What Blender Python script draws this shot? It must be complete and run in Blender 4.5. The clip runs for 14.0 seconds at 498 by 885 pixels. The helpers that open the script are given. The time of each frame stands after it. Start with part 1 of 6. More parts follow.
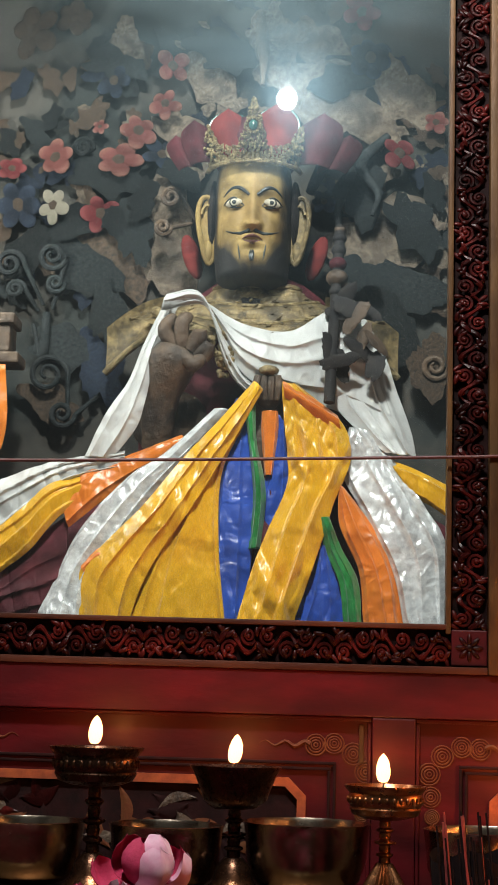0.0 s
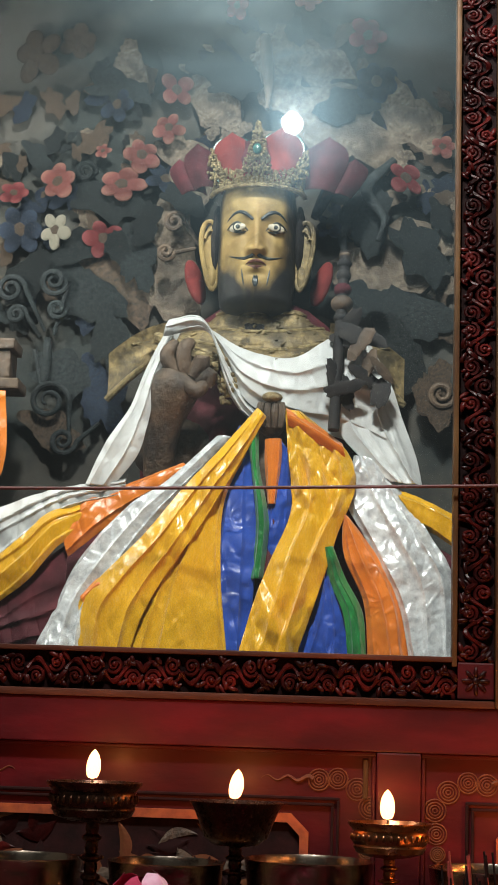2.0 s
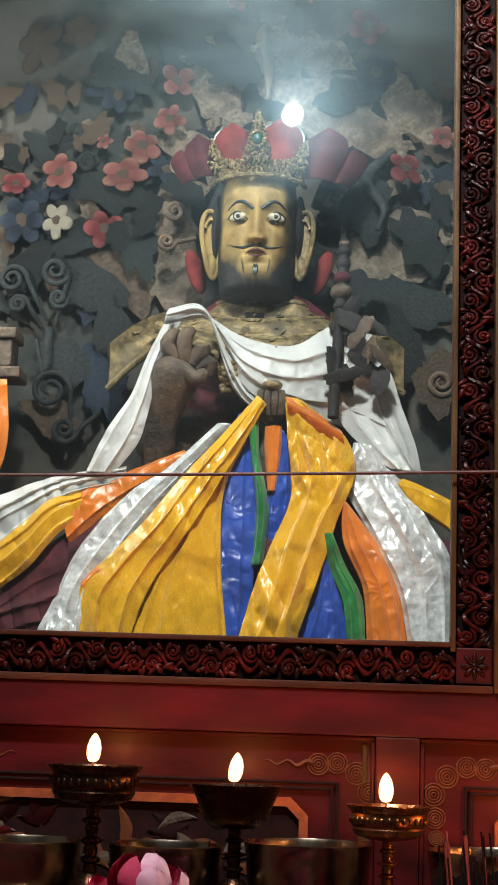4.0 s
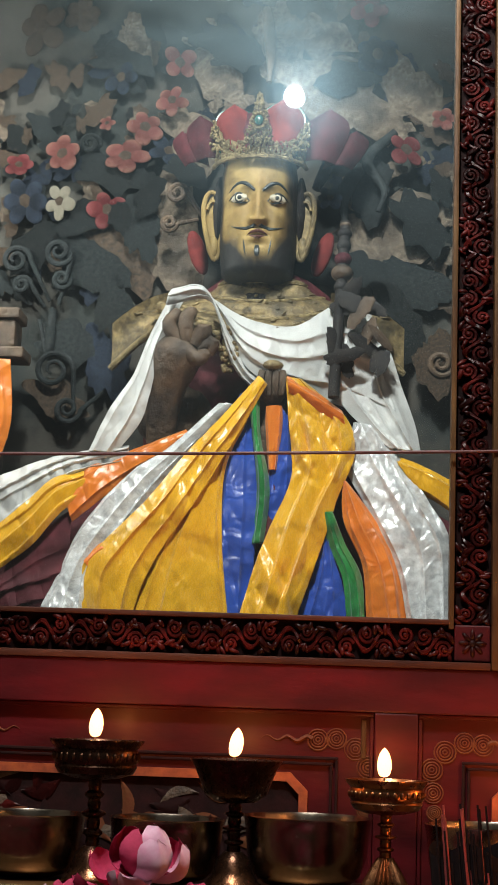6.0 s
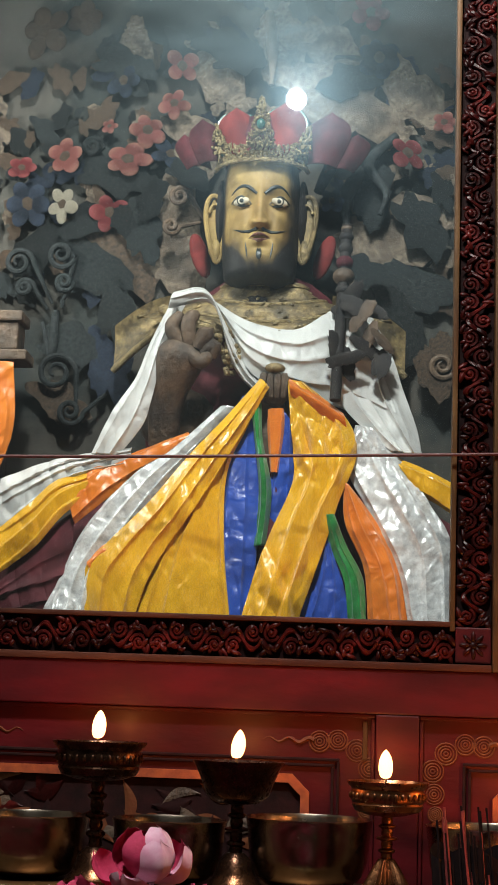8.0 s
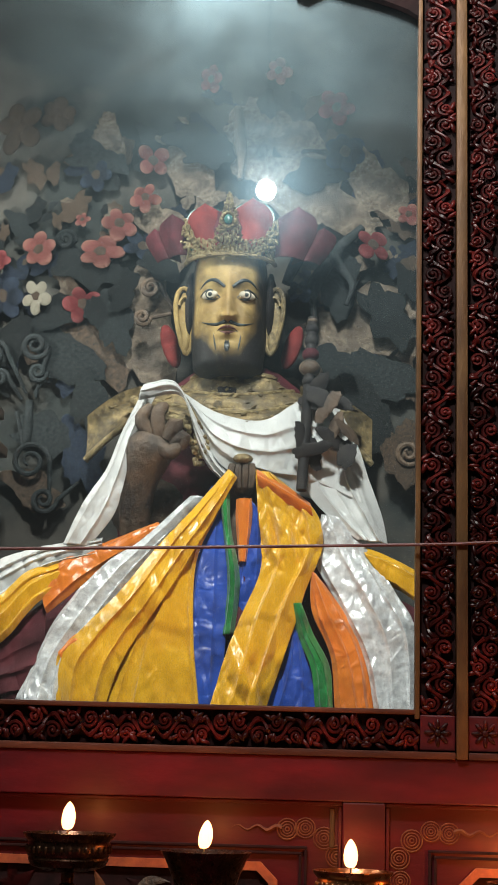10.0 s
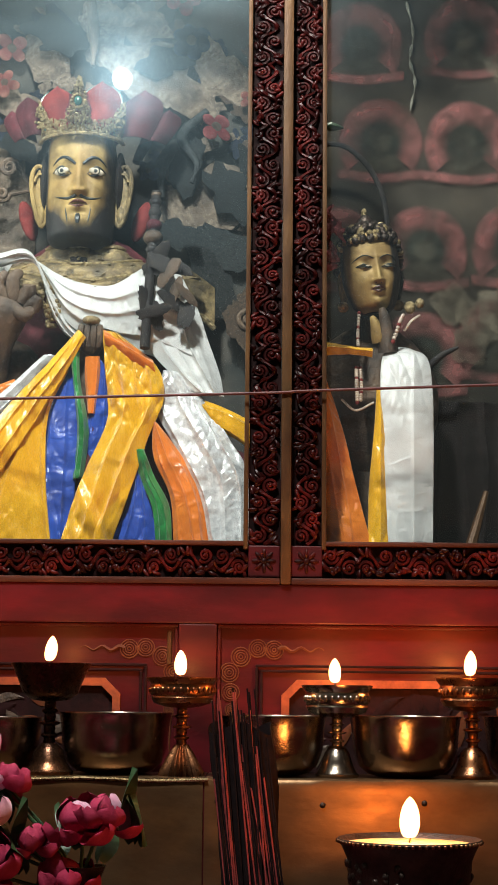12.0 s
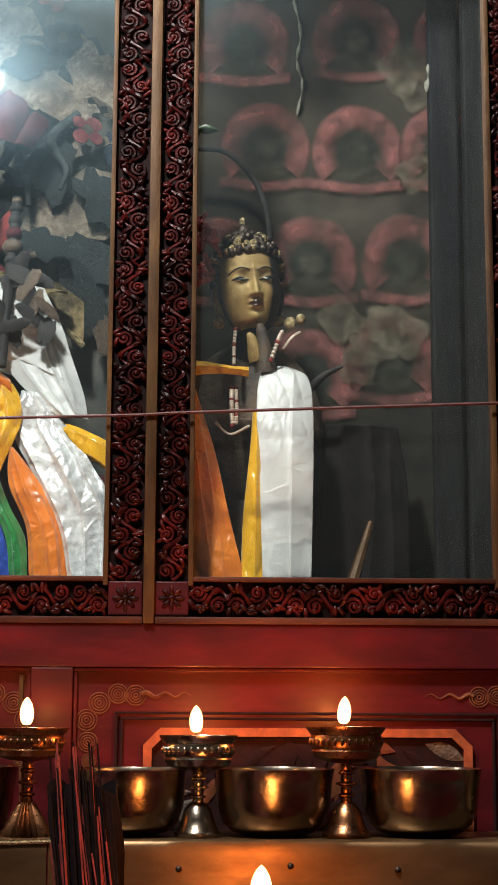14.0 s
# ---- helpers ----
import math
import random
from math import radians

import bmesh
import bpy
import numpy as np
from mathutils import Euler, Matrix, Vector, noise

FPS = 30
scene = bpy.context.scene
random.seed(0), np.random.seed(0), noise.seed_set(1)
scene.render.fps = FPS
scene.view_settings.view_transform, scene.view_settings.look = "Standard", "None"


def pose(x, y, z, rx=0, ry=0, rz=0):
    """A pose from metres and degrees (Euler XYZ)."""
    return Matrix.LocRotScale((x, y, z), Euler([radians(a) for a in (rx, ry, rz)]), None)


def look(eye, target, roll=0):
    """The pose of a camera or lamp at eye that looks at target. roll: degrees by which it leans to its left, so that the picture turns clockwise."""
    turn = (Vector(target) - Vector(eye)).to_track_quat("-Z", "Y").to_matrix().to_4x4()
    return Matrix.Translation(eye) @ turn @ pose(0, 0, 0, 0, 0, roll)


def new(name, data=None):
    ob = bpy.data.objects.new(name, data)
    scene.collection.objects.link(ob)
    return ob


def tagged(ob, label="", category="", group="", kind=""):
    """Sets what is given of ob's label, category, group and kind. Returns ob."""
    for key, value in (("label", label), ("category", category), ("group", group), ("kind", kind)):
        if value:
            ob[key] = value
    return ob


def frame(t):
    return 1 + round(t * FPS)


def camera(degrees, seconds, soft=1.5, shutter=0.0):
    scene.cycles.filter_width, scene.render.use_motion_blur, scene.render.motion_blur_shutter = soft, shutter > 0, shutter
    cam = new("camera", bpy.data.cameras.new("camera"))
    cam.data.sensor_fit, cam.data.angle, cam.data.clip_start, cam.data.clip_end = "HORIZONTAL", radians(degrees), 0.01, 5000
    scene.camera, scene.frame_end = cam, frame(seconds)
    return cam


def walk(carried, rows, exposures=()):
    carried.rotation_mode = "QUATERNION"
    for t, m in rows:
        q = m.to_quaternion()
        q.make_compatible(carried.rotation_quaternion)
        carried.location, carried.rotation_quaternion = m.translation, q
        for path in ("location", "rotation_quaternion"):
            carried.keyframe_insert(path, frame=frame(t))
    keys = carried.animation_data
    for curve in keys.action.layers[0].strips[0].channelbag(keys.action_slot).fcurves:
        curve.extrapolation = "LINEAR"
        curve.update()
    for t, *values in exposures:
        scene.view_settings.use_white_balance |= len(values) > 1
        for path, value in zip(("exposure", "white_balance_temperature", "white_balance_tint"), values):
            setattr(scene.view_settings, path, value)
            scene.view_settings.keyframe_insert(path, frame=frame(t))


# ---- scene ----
cam = camera(18.0, 14.0)
PATH = [
    (0, (-0.249, -2.006, 1.292), (-0.353, -0.036, 1.622), 1.7),
    (0.5, (-0.241, -2.0, 1.282), (-0.357, -0.032, 1.618), 1.8),
    (1, (-0.24, -2.005, 1.289), (-0.358, -0.037, 1.626), 1.8),
    (1.5, (-0.239, -2.009, 1.305), (-0.358, -0.043, 1.647), 1.8),
    (2, (-0.242, -1.972, 1.301), (-0.359, -0.008, 1.663), 1.9),
    (2.5, (-0.246, -1.971, 1.298), (-0.359, -0.008, 1.663), 1.9),
    (3, (-0.243, -1.989, 1.301), (-0.363, -0.025, 1.659), 1.9),
    (3.5, (-0.238, -1.978, 1.287), (-0.361, -0.016, 1.651), 1.9),
    (6, (-0.229, -1.998, 1.274), (-0.357, -0.031, 1.615), 2.0),
    (6.5, (-0.23, -2.004, 1.279), (-0.357, -0.036, 1.611), 2.1),
    (7, (-0.233, -2.006, 1.272), (-0.36, -0.038, 1.606), 2.1),
    (9.5, (-0.207, -2.037, 1.309), (-0.339, -0.076, 1.68), 1.9),
    (10, (-0.196, -2.058, 1.318), (-0.316, -0.104, 1.726), 1.6),
    (10.5, (-0.19, -2.065, 1.301), (-0.282, -0.115, 1.739), 1.3),
    (11, (-0.164, -2.126, 1.254), (-0.254, -0.167, 1.648), 1.2),
    (11.5, (-0.126, -2.235, 1.204), (-0.181, -0.264, 1.543), 0.8),
    (12, (-0.073, -2.241, 1.182), (-0.091, -0.267, 1.5), 0.6),
    (12.5, (-0.075, -2.254, 1.187), (-0.052, -0.278, 1.491), 0.6),
    (13, (-0.079, -2.257, 1.188), (-0.036, -0.28, 1.485), 0.7),
    (13.5, (-0.079, -2.258, 1.189), (0.024, -0.283, 1.489), 0.9),
    (14, (0.039, -2.068, 1.216), (0.088, -0.099, 1.563), 0.3),
]
EXPOSURES = [(0.0, -0.05), (10.5, -0.08), (12.0, 0.25), (14.0, 0.27)]
walk(cam, [(t, look(e, g, r)) for t, e, g, r in PATH], EXPOSURES)

# ---------------------------------------------------------------- world and lamps
world = bpy.data.worlds.new("world")
scene.world = world
world.use_nodes = True
world.node_tree.nodes["Background"].inputs[0].default_value = (0.55, 0.7, 0.8, 1)
world.node_tree.nodes["Background"].inputs[1].default_value = 0.02

BULB = (-0.333, -0.43, 2.277)


def lamp(name, kind, place, power, colour, size, target=None):
    data = bpy.data.lights.new(name, kind)
    data.energy, data.color = power, colour
    if kind == "AREA":
        data.size = size
    else:
        data.shadow_soft_size = size
    ob = new(name, data)
    ob.matrix_world = look(place, target) if target else pose(*place)
    return ob


COOL, WARM = (0.86, 0.95, 1.0), (1.0, 0.30, 0.06)
lamp("bulb_light", "POINT", BULB, 6, COOL, 0.012)
# added unseen sources: a globe under the ceiling, and a small lamp in each case
GLOBE = (-0.42, -1.15, 3.14)
lamp("globe_light", "POINT", GLOBE, 185, (1.0, 0.98, 0.92), 0.09)
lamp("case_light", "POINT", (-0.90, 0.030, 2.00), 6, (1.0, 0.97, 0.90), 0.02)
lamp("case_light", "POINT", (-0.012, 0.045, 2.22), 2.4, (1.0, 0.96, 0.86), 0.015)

# ---------------------------------------------------------------- materials


def surface(name, a, b, scale=30, rough=0.5, metal=0.0, bump=0.2, bscale=None, detail=6, sheen=0.0, spread=(0.35, 0.65),
            spec=0.5, third=None, coat=0.0, stretch=None, island=0.0, dist=0.002, grime=0.4, crease=0.0):
    """A worn surface: two colours by noise at one scale, stains at a larger one, roughness and relief by a fine one."""
    m = bpy.data.materials.new(name)
    m.use_nodes = True
    nt = m.node_tree
    n, l = nt.nodes, nt.links
    p = n["Principled BSDF"]
    co = n.new("ShaderNodeTexCoord")
    src = co.outputs["Object"]
    if stretch:
        mp = n.new("ShaderNodeMapping")
        mp.inputs["Scale"].default_value = stretch
        l.new(src, mp.inputs[0])
        src = mp.outputs[0]

    def noise_tex(sc, de):
        t = n.new("ShaderNodeTexNoise")
        t.inputs["Scale"].default_value, t.inputs["Detail"].default_value = sc, de
        t.inputs["Roughness"].default_value = 0.6
        l.new(src, t.inputs["Vector"])
        return t

    def ramp(sock, lo, hi):
        r = n.new("ShaderNodeMapRange")
        r.inputs[1].default_value, r.inputs[2].default_value = lo, hi
        l.new(sock, r.inputs[0])
        return r.outputs[0]

    def mix(fac, x, y):
        k = n.new("ShaderNodeMix")
        k.data_type = "RGBA"
        l.new(fac, k.inputs[0])
        for s, v in ((k.inputs[6], x), (k.inputs[7], y)):
            if isinstance(v, tuple):
                s.default_value = (*v, 1)
            else:
                l.new(v, s)
        return k.outputs[2]

    col = mix(ramp(noise_tex(scale, detail).outputs[0], *spread), a, b)
    if third:
        col = mix(ramp(noise_tex(scale * 0.23, 4).outputs[0], 0.48, 0.62), col, third)
    if grime:
        gr = n.new("ShaderNodeMapRange")
        gr.inputs[1].default_value, gr.inputs[2].default_value = 0.30, 0.68
        gr.inputs[3].default_value, gr.inputs[4].default_value = 1 - grime, 1 + grime * 0.35
        l.new(noise_tex(scale * 0.9, 10).outputs[0], gr.inputs[0])
        hv = n.new("ShaderNodeHueSaturation")
        l.new(gr.outputs[0], hv.inputs["Value"])
        l.new(col, hv.inputs["Color"])
        col = hv.outputs[0]
    if island:
        g = n.new("ShaderNodeObjectInfo")
        hs = n.new("ShaderNodeHueSaturation")
        l.new(ramp(g.outputs["Random"], 0, 1), hs.inputs["Value"])
        mr = hs.inputs["Value"].links[0].from_node
        mr.inputs[3].default_value, mr.inputs[4].default_value = 1 - island, 1 + island
        l.new(col, hs.inputs["Color"])
        col = hs.outputs[0]
    l.new(col, p.inputs["Base Color"])
    fine = noise_tex(bscale or scale * 4, 5)
    r = n.new("ShaderNodeMapRange")
    r.inputs[3].default_value, r.inputs[4].default_value = max(rough - 0.13, 0.04), min(rough + 0.13, 1)
    l.new(fine.outputs[0], r.inputs[0])
    l.new(r.outputs[0], p.inputs["Roughness"])
    if bump:
        bp = n.new("ShaderNodeBump")
        bp.inputs["Strength"].default_value, bp.inputs["Distance"].default_value = bump, dist
        l.new(fine.outputs[0], bp.inputs["Height"])
        l.new(bp.outputs[0], p.inputs["Normal"])
        if crease:
            # thin pressed creases: where a coarse noise crosses its middle
            last = bp
            for sc, ds in ((9, crease * 1.6), (24, crease * 0.7)):
                t = noise_tex(sc, 2)
                t.inputs["Distortion"].default_value = 0.5
                sub = n.new("ShaderNodeMath")
                sub.operation = "SUBTRACT"
                sub.inputs[1].default_value = 0.5
                l.new(t.outputs[0], sub.inputs[0])
                ab = n.new("ShaderNodeMath")
                ab.operation = "ABSOLUTE"
                l.new(sub.outputs[0], ab.inputs[0])
                rg = n.new("ShaderNodeMapRange")
                rg.interpolation_type = "SMOOTHSTEP"
                rg.inputs[2].default_value, rg.inputs[3].default_value, rg.inputs[4].default_value = 0.13, 1, 0
                l.new(ab.outputs[0], rg.inputs[0])
                b2 = n.new("ShaderNodeBump")
                b2.inputs["Strength"].default_value, b2.inputs["Distance"].default_value = 0.8, ds
                l.new(rg.outputs[0], b2.inputs["Height"])
                l.new(last.outputs[0], b2.inputs["Normal"])
                last = b2
            l.new(last.outputs[0], p.inputs["Normal"])
    p.inputs["Metallic"].default_value = metal
    p.inputs["Specular IOR Level"].default_value = spec
    p.inputs["Sheen Weight"].default_value = sheen
    p.inputs["Coat Weight"].default_value = coat
    p.inputs["Coat Roughness"].default_value = 0.2
    return m


def glow(name, colour, strength):
    m = bpy.data.materials.new(name)
    m.use_nodes = True
    p = m.node_tree.nodes["Principled BSDF"]
    p.inputs["Base Color"].default_value = (*colour, 1)
    p.inputs["Emission Color"].default_value = (*colour, 1)
    p.inputs["Emission Strength"].default_value = strength
    return m


def glass_material():
    """A clear pane with a film of dust and horizontal wiping streaks."""
    m = bpy.data.materials.new("dusty glass")
    m.use_nodes = True
    nt = m.node_tree
    n, l = nt.nodes, nt.links
    n.remove(n["Principled BSDF"])
    clear = n.new("ShaderNodeBsdfTransparent")
    clear.inputs[0].default_value = (0.96, 0.985, 0.975, 1)
    sharp = n.new("ShaderNodeBsdfGlossy")
    sharp.inputs["Roughness"].default_value = 0.02
    film = n.new("ShaderNodeBsdfGlossy")
    film.inputs["Roughness"].default_value = 0.33
    film.inputs[0].default_value = (0.58, 0.84, 0.96, 1)
    co = n.new("ShaderNodeTexCoord")
    mp = n.new("ShaderNodeMapping")
    mp.inputs["Scale"].default_value = (1.6, 1, 2.6)
    mp.inputs["Rotation"].default_value = (0, 0.12, 0)
    l.new(co.outputs["Object"], mp.inputs[0])
    t = n.new("ShaderNodeTexNoise")
    t.inputs["Scale"].default_value, t.inputs["Detail"].default_value = 3.2, 3.5
    t.inputs["Distortion"].default_value = 0.5
    l.new(mp.outputs[0], t.inputs["Vector"])
    mr = n.new("ShaderNodeMapRange")
    mr.inputs[1].default_value, mr.inputs[2].default_value = 0.25, 0.85
    mr.inputs[3].default_value, mr.inputs[4].default_value = 0.003, FILM
    l.new(t.outputs[0], mr.inputs[0])
    fr = n.new("ShaderNodeFresnel")
    fr.inputs[0].default_value = 1.5
    a = n.new("ShaderNodeMixShader")
    l.new(fr.outputs[0], a.inputs[0])
    l.new(clear.outputs[0], a.inputs[1])
    l.new(sharp.outputs[0], a.inputs[2])
    b = n.new("ShaderNodeMixShader")
    l.new(mr.outputs[0], b.inputs[0])
    l.new(a.outputs[0], b.inputs[1])
    l.new(film.outputs[0], b.inputs[2])
    dust = n.new("ShaderNodeBsdfDiffuse")
    dust.inputs[0].default_value = (0.70, 0.84, 0.90, 1)
    d = n.new("ShaderNodeMixShader")
    d.inputs[0].default_value = 0.0035
    l.new(b.outputs[0], d.inputs[1])
    l.new(dust.outputs[0], d.inputs[2])
    l.new(d.outputs[0], n["Material Output"].inputs[0])
    return m


FILM = 0.021
GLASS = glass_material()
M = dict(
    red_wood=surface("red lacquered wood", (0.072, 0.0032, 0.0058), (0.100, 0.0048, 0.0080), 9, 0.46, bump=0.15, bscale=70, third=(0.045, 0.0025, 0.0045), coat=0.05, spec=0.28, stretch=(1, 1, 3)),
    dark_red=surface("dark red lacquer", (0.012, 0.003, 0.003), (0.006, 0.002, 0.002), 25, 0.6, bump=0.2, spec=0.08),
    carving=surface("red lacquered carving", (0.026, 0.0026, 0.0024), (0.007, 0.0015, 0.0015), 60, 0.34, bump=0.3, bscale=250, third=(0.060, 0.006, 0.005), coat=0.0, spec=0.16, island=0.6),
    gilt_wood=surface("worn gilt wood", (0.115, 0.060, 0.023), (0.050, 0.021, 0.010), 40, 0.5, 0.15, bump=0.35, bscale=220, third=(0.08, 0.040, 0.015), spec=0.2, stretch=(1, 1, 0.25)),
    gilt_wood_x=surface("worn gilt rail", (0.085, 0.026, 0.013), (0.045, 0.013, 0.008), 40, 0.5, 0.0, bump=0.35, bscale=220, spec=0.2, third=(0.10, 0.03, 0.016), stretch=(0.25, 1, 1)),
    orange_paint=surface("orange paint", (0.42, 0.10, 0.03), (0.28, 0.06, 0.025), 60, 0.5, bump=0.2),
    ochre_line=surface("faded ochre paint", (0.17, 0.062, 0.022), (0.11, 0.026, 0.013), 70, 0.6, bump=0.1, spec=0.2),
    brass=surface("tarnished brass sheet", (0.27, 0.14, 0.055), (0.16, 0.075, 0.03), 11, 0.40, 0.8, bump=0.16, bscale=22, third=(0.20, 0.12, 0.06), stretch=(1, 1, 2.0), dist=0.004),
    brass_edge=surface("rubbed brass edge", (0.75, 0.58, 0.32), (0.60, 0.42, 0.2), 40, 0.28, 1.0, bump=0.1),
    bowl=surface("old brass bowl", (0.52, 0.46, 0.38), (0.30, 0.26, 0.21), 22, 0.22, 1.0, bump=0.35, bscale=60, third=(0.20, 0.15, 0.11)),
    copper=surface("smoked copper", (0.42, 0.19, 0.09), (0.26, 0.11, 0.05), 40, 0.30, 1.0, bump=0.25, bscale=160, third=(0.12, 0.055, 0.03)),
    sooty_copper=surface("soot-blackened copper", (0.10, 0.045, 0.026), (0.035, 0.021, 0.015), 40, 0.28, 0.9, bump=0.25, bscale=160, third=(0.20, 0.085, 0.04)),
    dark_metal=surface("soot-dark metal", (0.07, 0.05, 0.04), (0.035, 0.028, 0.025), 60, 0.42, 0.7, bump=0.6, bscale=260),
    butter=surface("warm butter", (0.75, 0.48, 0.20), (0.8, 0.6, 0.3), 40, 0.35, bump=0.05),
    soot_red=surface("sooty red paint", (0.028, 0.007, 0.007), (0.012, 0.005, 0.005), 40, 0.85, spec=0.15),
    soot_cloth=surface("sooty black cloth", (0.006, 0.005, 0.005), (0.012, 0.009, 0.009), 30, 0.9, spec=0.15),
    wick=surface("burnt wick", (0.02, 0.02, 0.02), (0.05, 0.04, 0.03), 200, 0.9),
    gold=surface("old gilding", (0.44, 0.31, 0.115), (0.30, 0.195, 0.07), 35, 0.58, 0.1, bump=0.2, bscale=160, third=(0.27, 0.175, 0.07), grime=0.5, spec=0.3),
    gold_relief=surface("gilt relief", (0.46, 0.36, 0.18), (0.16, 0.115, 0.06), 130, 0.42, 0.4, bump=1.0, bscale=260, dist=0.004),
    brocade=surface("dull gold brocade", (0.38, 0.28, 0.13), (0.09, 0.07, 0.04), 75, 0.5, 0.25, bump=1.0, bscale=210, third=(0.10, 0.08, 0.05)),
    dark_paint=surface("blackened paint", (0.020, 0.020, 0.023), (0.036, 0.032, 0.030), 50, 0.65, spec=0.2),
    ink=surface("green-black paint", (0.015, 0.03, 0.03), (0.02, 0.025, 0.03), 60, 0.4),
    eye_white=surface("eye white", (0.62, 0.56, 0.43), (0.52, 0.46, 0.35), 60, 0.45, bump=0.02),
    lip=surface("lip paint", (0.13, 0.05, 0.04), (0.09, 0.035, 0.03), 60, 0.4),
    hat_red=surface("faded red cloth", (0.25, 0.042, 0.038), (0.15, 0.026, 0.026), 40, 0.85, spec=0.2),
    maroon=surface("maroon cloth", (0.11, 0.020, 0.028), (0.05, 0.010, 0.015), 30, 0.75, spec=0.25, bump=0.4),
    clay=surface("dark brown clay", (0.155, 0.10, 0.062), (0.045, 0.034, 0.028), 26, 0.6, bump=0.9, bscale=110, dist=0.004),
    turquoise=surface("turquoise stone", (0.05, 0.16, 0.13), (0.03, 0.09, 0.08), 90, 0.25),
    yellow_silk=surface("yellow satin", (0.78, 0.43, 0.016), (0.68, 0.35, 0.012), 25, 0.27, grime=0.16, crease=0.0013, bump=0.2, bscale=400, sheen=0.25, stretch=(1, 1, 0.5), dist=0.001),
    orange_silk=surface("orange satin", (0.78, 0.22, 0.02), (0.66, 0.16, 0.015), 25, 0.31, grime=0.16, crease=0.0013, bump=0.2, bscale=400, sheen=0.25, dist=0.001),
    white_silk=surface("white silk", (0.62, 0.63, 0.62), (0.50, 0.51, 0.51), 22, 0.42, grime=0.22, crease=0.0008, bump=0.25, bscale=400, sheen=0.3, dist=0.001),
    silver_silk=surface("white brocaded silk", (0.80, 0.82, 0.83), (0.60, 0.62, 0.64), 120, 0.24, 0.2, grime=0.34, crease=0.0014, bump=0.5, bscale=260, sheen=0.2, dist=0.001),
    blue_silk=surface("blue satin", (0.022, 0.085, 0.48), (0.015, 0.055, 0.33), 30, 0.34, grime=0.18, crease=0.0013, bump=0.2, bscale=400, sheen=0.25, dist=0.001),
    green_silk=surface("green satin", (0.02, 0.27, 0.06), (0.010, 0.13, 0.035), 30, 0.32, grime=0.18, crease=0.0008, bump=0.2, bscale=400, sheen=0.25, dist=0.001),
    mural=surface("smoke-stained mural", (0.090, 0.084, 0.074), (0.034, 0.040, 0.039), 5.5, 0.85, bump=0.3, bscale=60, third=(0.026, 0.038, 0.036), spread=(0.44, 0.56), detail=5, spec=0.25, grime=0.6),
    mural_dark=surface("sooty mural", (0.036, 0.031, 0.024), (0.066, 0.055, 0.042), 9, 0.85, bump=0.3, bscale=60, third=(0.024, 0.023, 0.018), spec=0.25, grime=0.7, detail=8),
    leaf_dark=surface("dark painted leaf", (0.020, 0.027, 0.028), (0.036, 0.041, 0.044), 30, 0.85, island=0.5, spec=0.25, grime=0.6, bump=0.9, dist=0.004),
    leaf_blue=surface("blue painted petal", (0.032, 0.045, 0.075), (0.02, 0.028, 0.042), 40, 0.85, island=0.4, spec=0.25, grime=0.6, bump=0.9, dist=0.004),
    leaf_tan=surface("tan painted cloud", (0.27, 0.212, 0.160), (0.18, 0.146, 0.115), 20, 0.85, third=(0.12, 0.098, 0.08), spec=0.25, grime=0.6, bump=0.7, dist=0.004),
    petal_pink=surface("pink painted petal", (0.34, 0.11, 0.095), (0.21, 0.07, 0.065), 60, 0.85, island=0.25, spec=0.25, grime=0.6, bump=0.9, dist=0.004),
    petal_white=surface("cream painted petal", (0.50, 0.46, 0.36), (0.36, 0.33, 0.27), 60, 0.85, spec=0.25, grime=0.6, bump=0.9, dist=0.004),
    petal_crimson=surface("crimson painted petal", (0.27, 0.045, 0.05), (0.16, 0.035, 0.038), 60, 0.85, island=0.2, spec=0.25, grime=0.6, bump=0.9, dist=0.004),
    bead=surface("pale beads", (0.6, 0.52, 0.42), (0.45, 0.36, 0.3), 90, 0.35),
    flower_pink=surface("pink cloth petal", (0.44, 0.035, 0.10), (0.26, 0.016, 0.045), 26, 0.75, spec=0.2, island=0.3, third=(0.42, 0.06, 0.13), bump=0.3, bscale=300),
    flower_pale=surface("pale pink cloth petal", (0.60, 0.40, 0.50), (0.52, 0.16, 0.28), 22, 0.65, sheen=0.3),
    leaf_green=surface("plastic leaf", (0.03, 0.085, 0.03), (0.02, 0.05, 0.02), 40, 0.45),
    incense=surface("dark incense", (0.008, 0.005, 0.006), (0.014, 0.007, 0.007), 80, 0.95, spec=0.1),
    incense_red=surface("red incense stick", (0.30, 0.035, 0.03), (0.20, 0.03, 0.03), 80, 0.6),
    plaster=surface("smoked plaster", (0.21, 0.19, 0.155), (0.15, 0.13, 0.105), 4, 0.85, third=(0.10, 0.085, 0.07)),
    planks=surface("dark floor boards", (0.10, 0.06, 0.04), (0.06, 0.04, 0.03), 8, 0.5, stretch=(0.3, 3, 1)),
    grey_wood=surface("grey weathered board", (0.020, 0.021, 0.021), (0.006, 0.006, 0.007), 14, 0.8, bump=0.5, spec=0.2, stretch=(3, 3, 0.35), third=(0.008, 0.008, 0.010)),
    crack=surface("bare plaster", (0.30, 0.30, 0.26), (0.2, 0.2, 0.17), 60, 0.8),
    red_cord=surface("dark red cord", (0.10, 0.02, 0.018), (0.06, 0.015, 0.014), 200, 0.6),
    flame=glow("flame", (1.0, 0.56, 0.22), 4.0),
    bulb=glow("bulb glass", (0.9, 0.97, 1.0), 120),
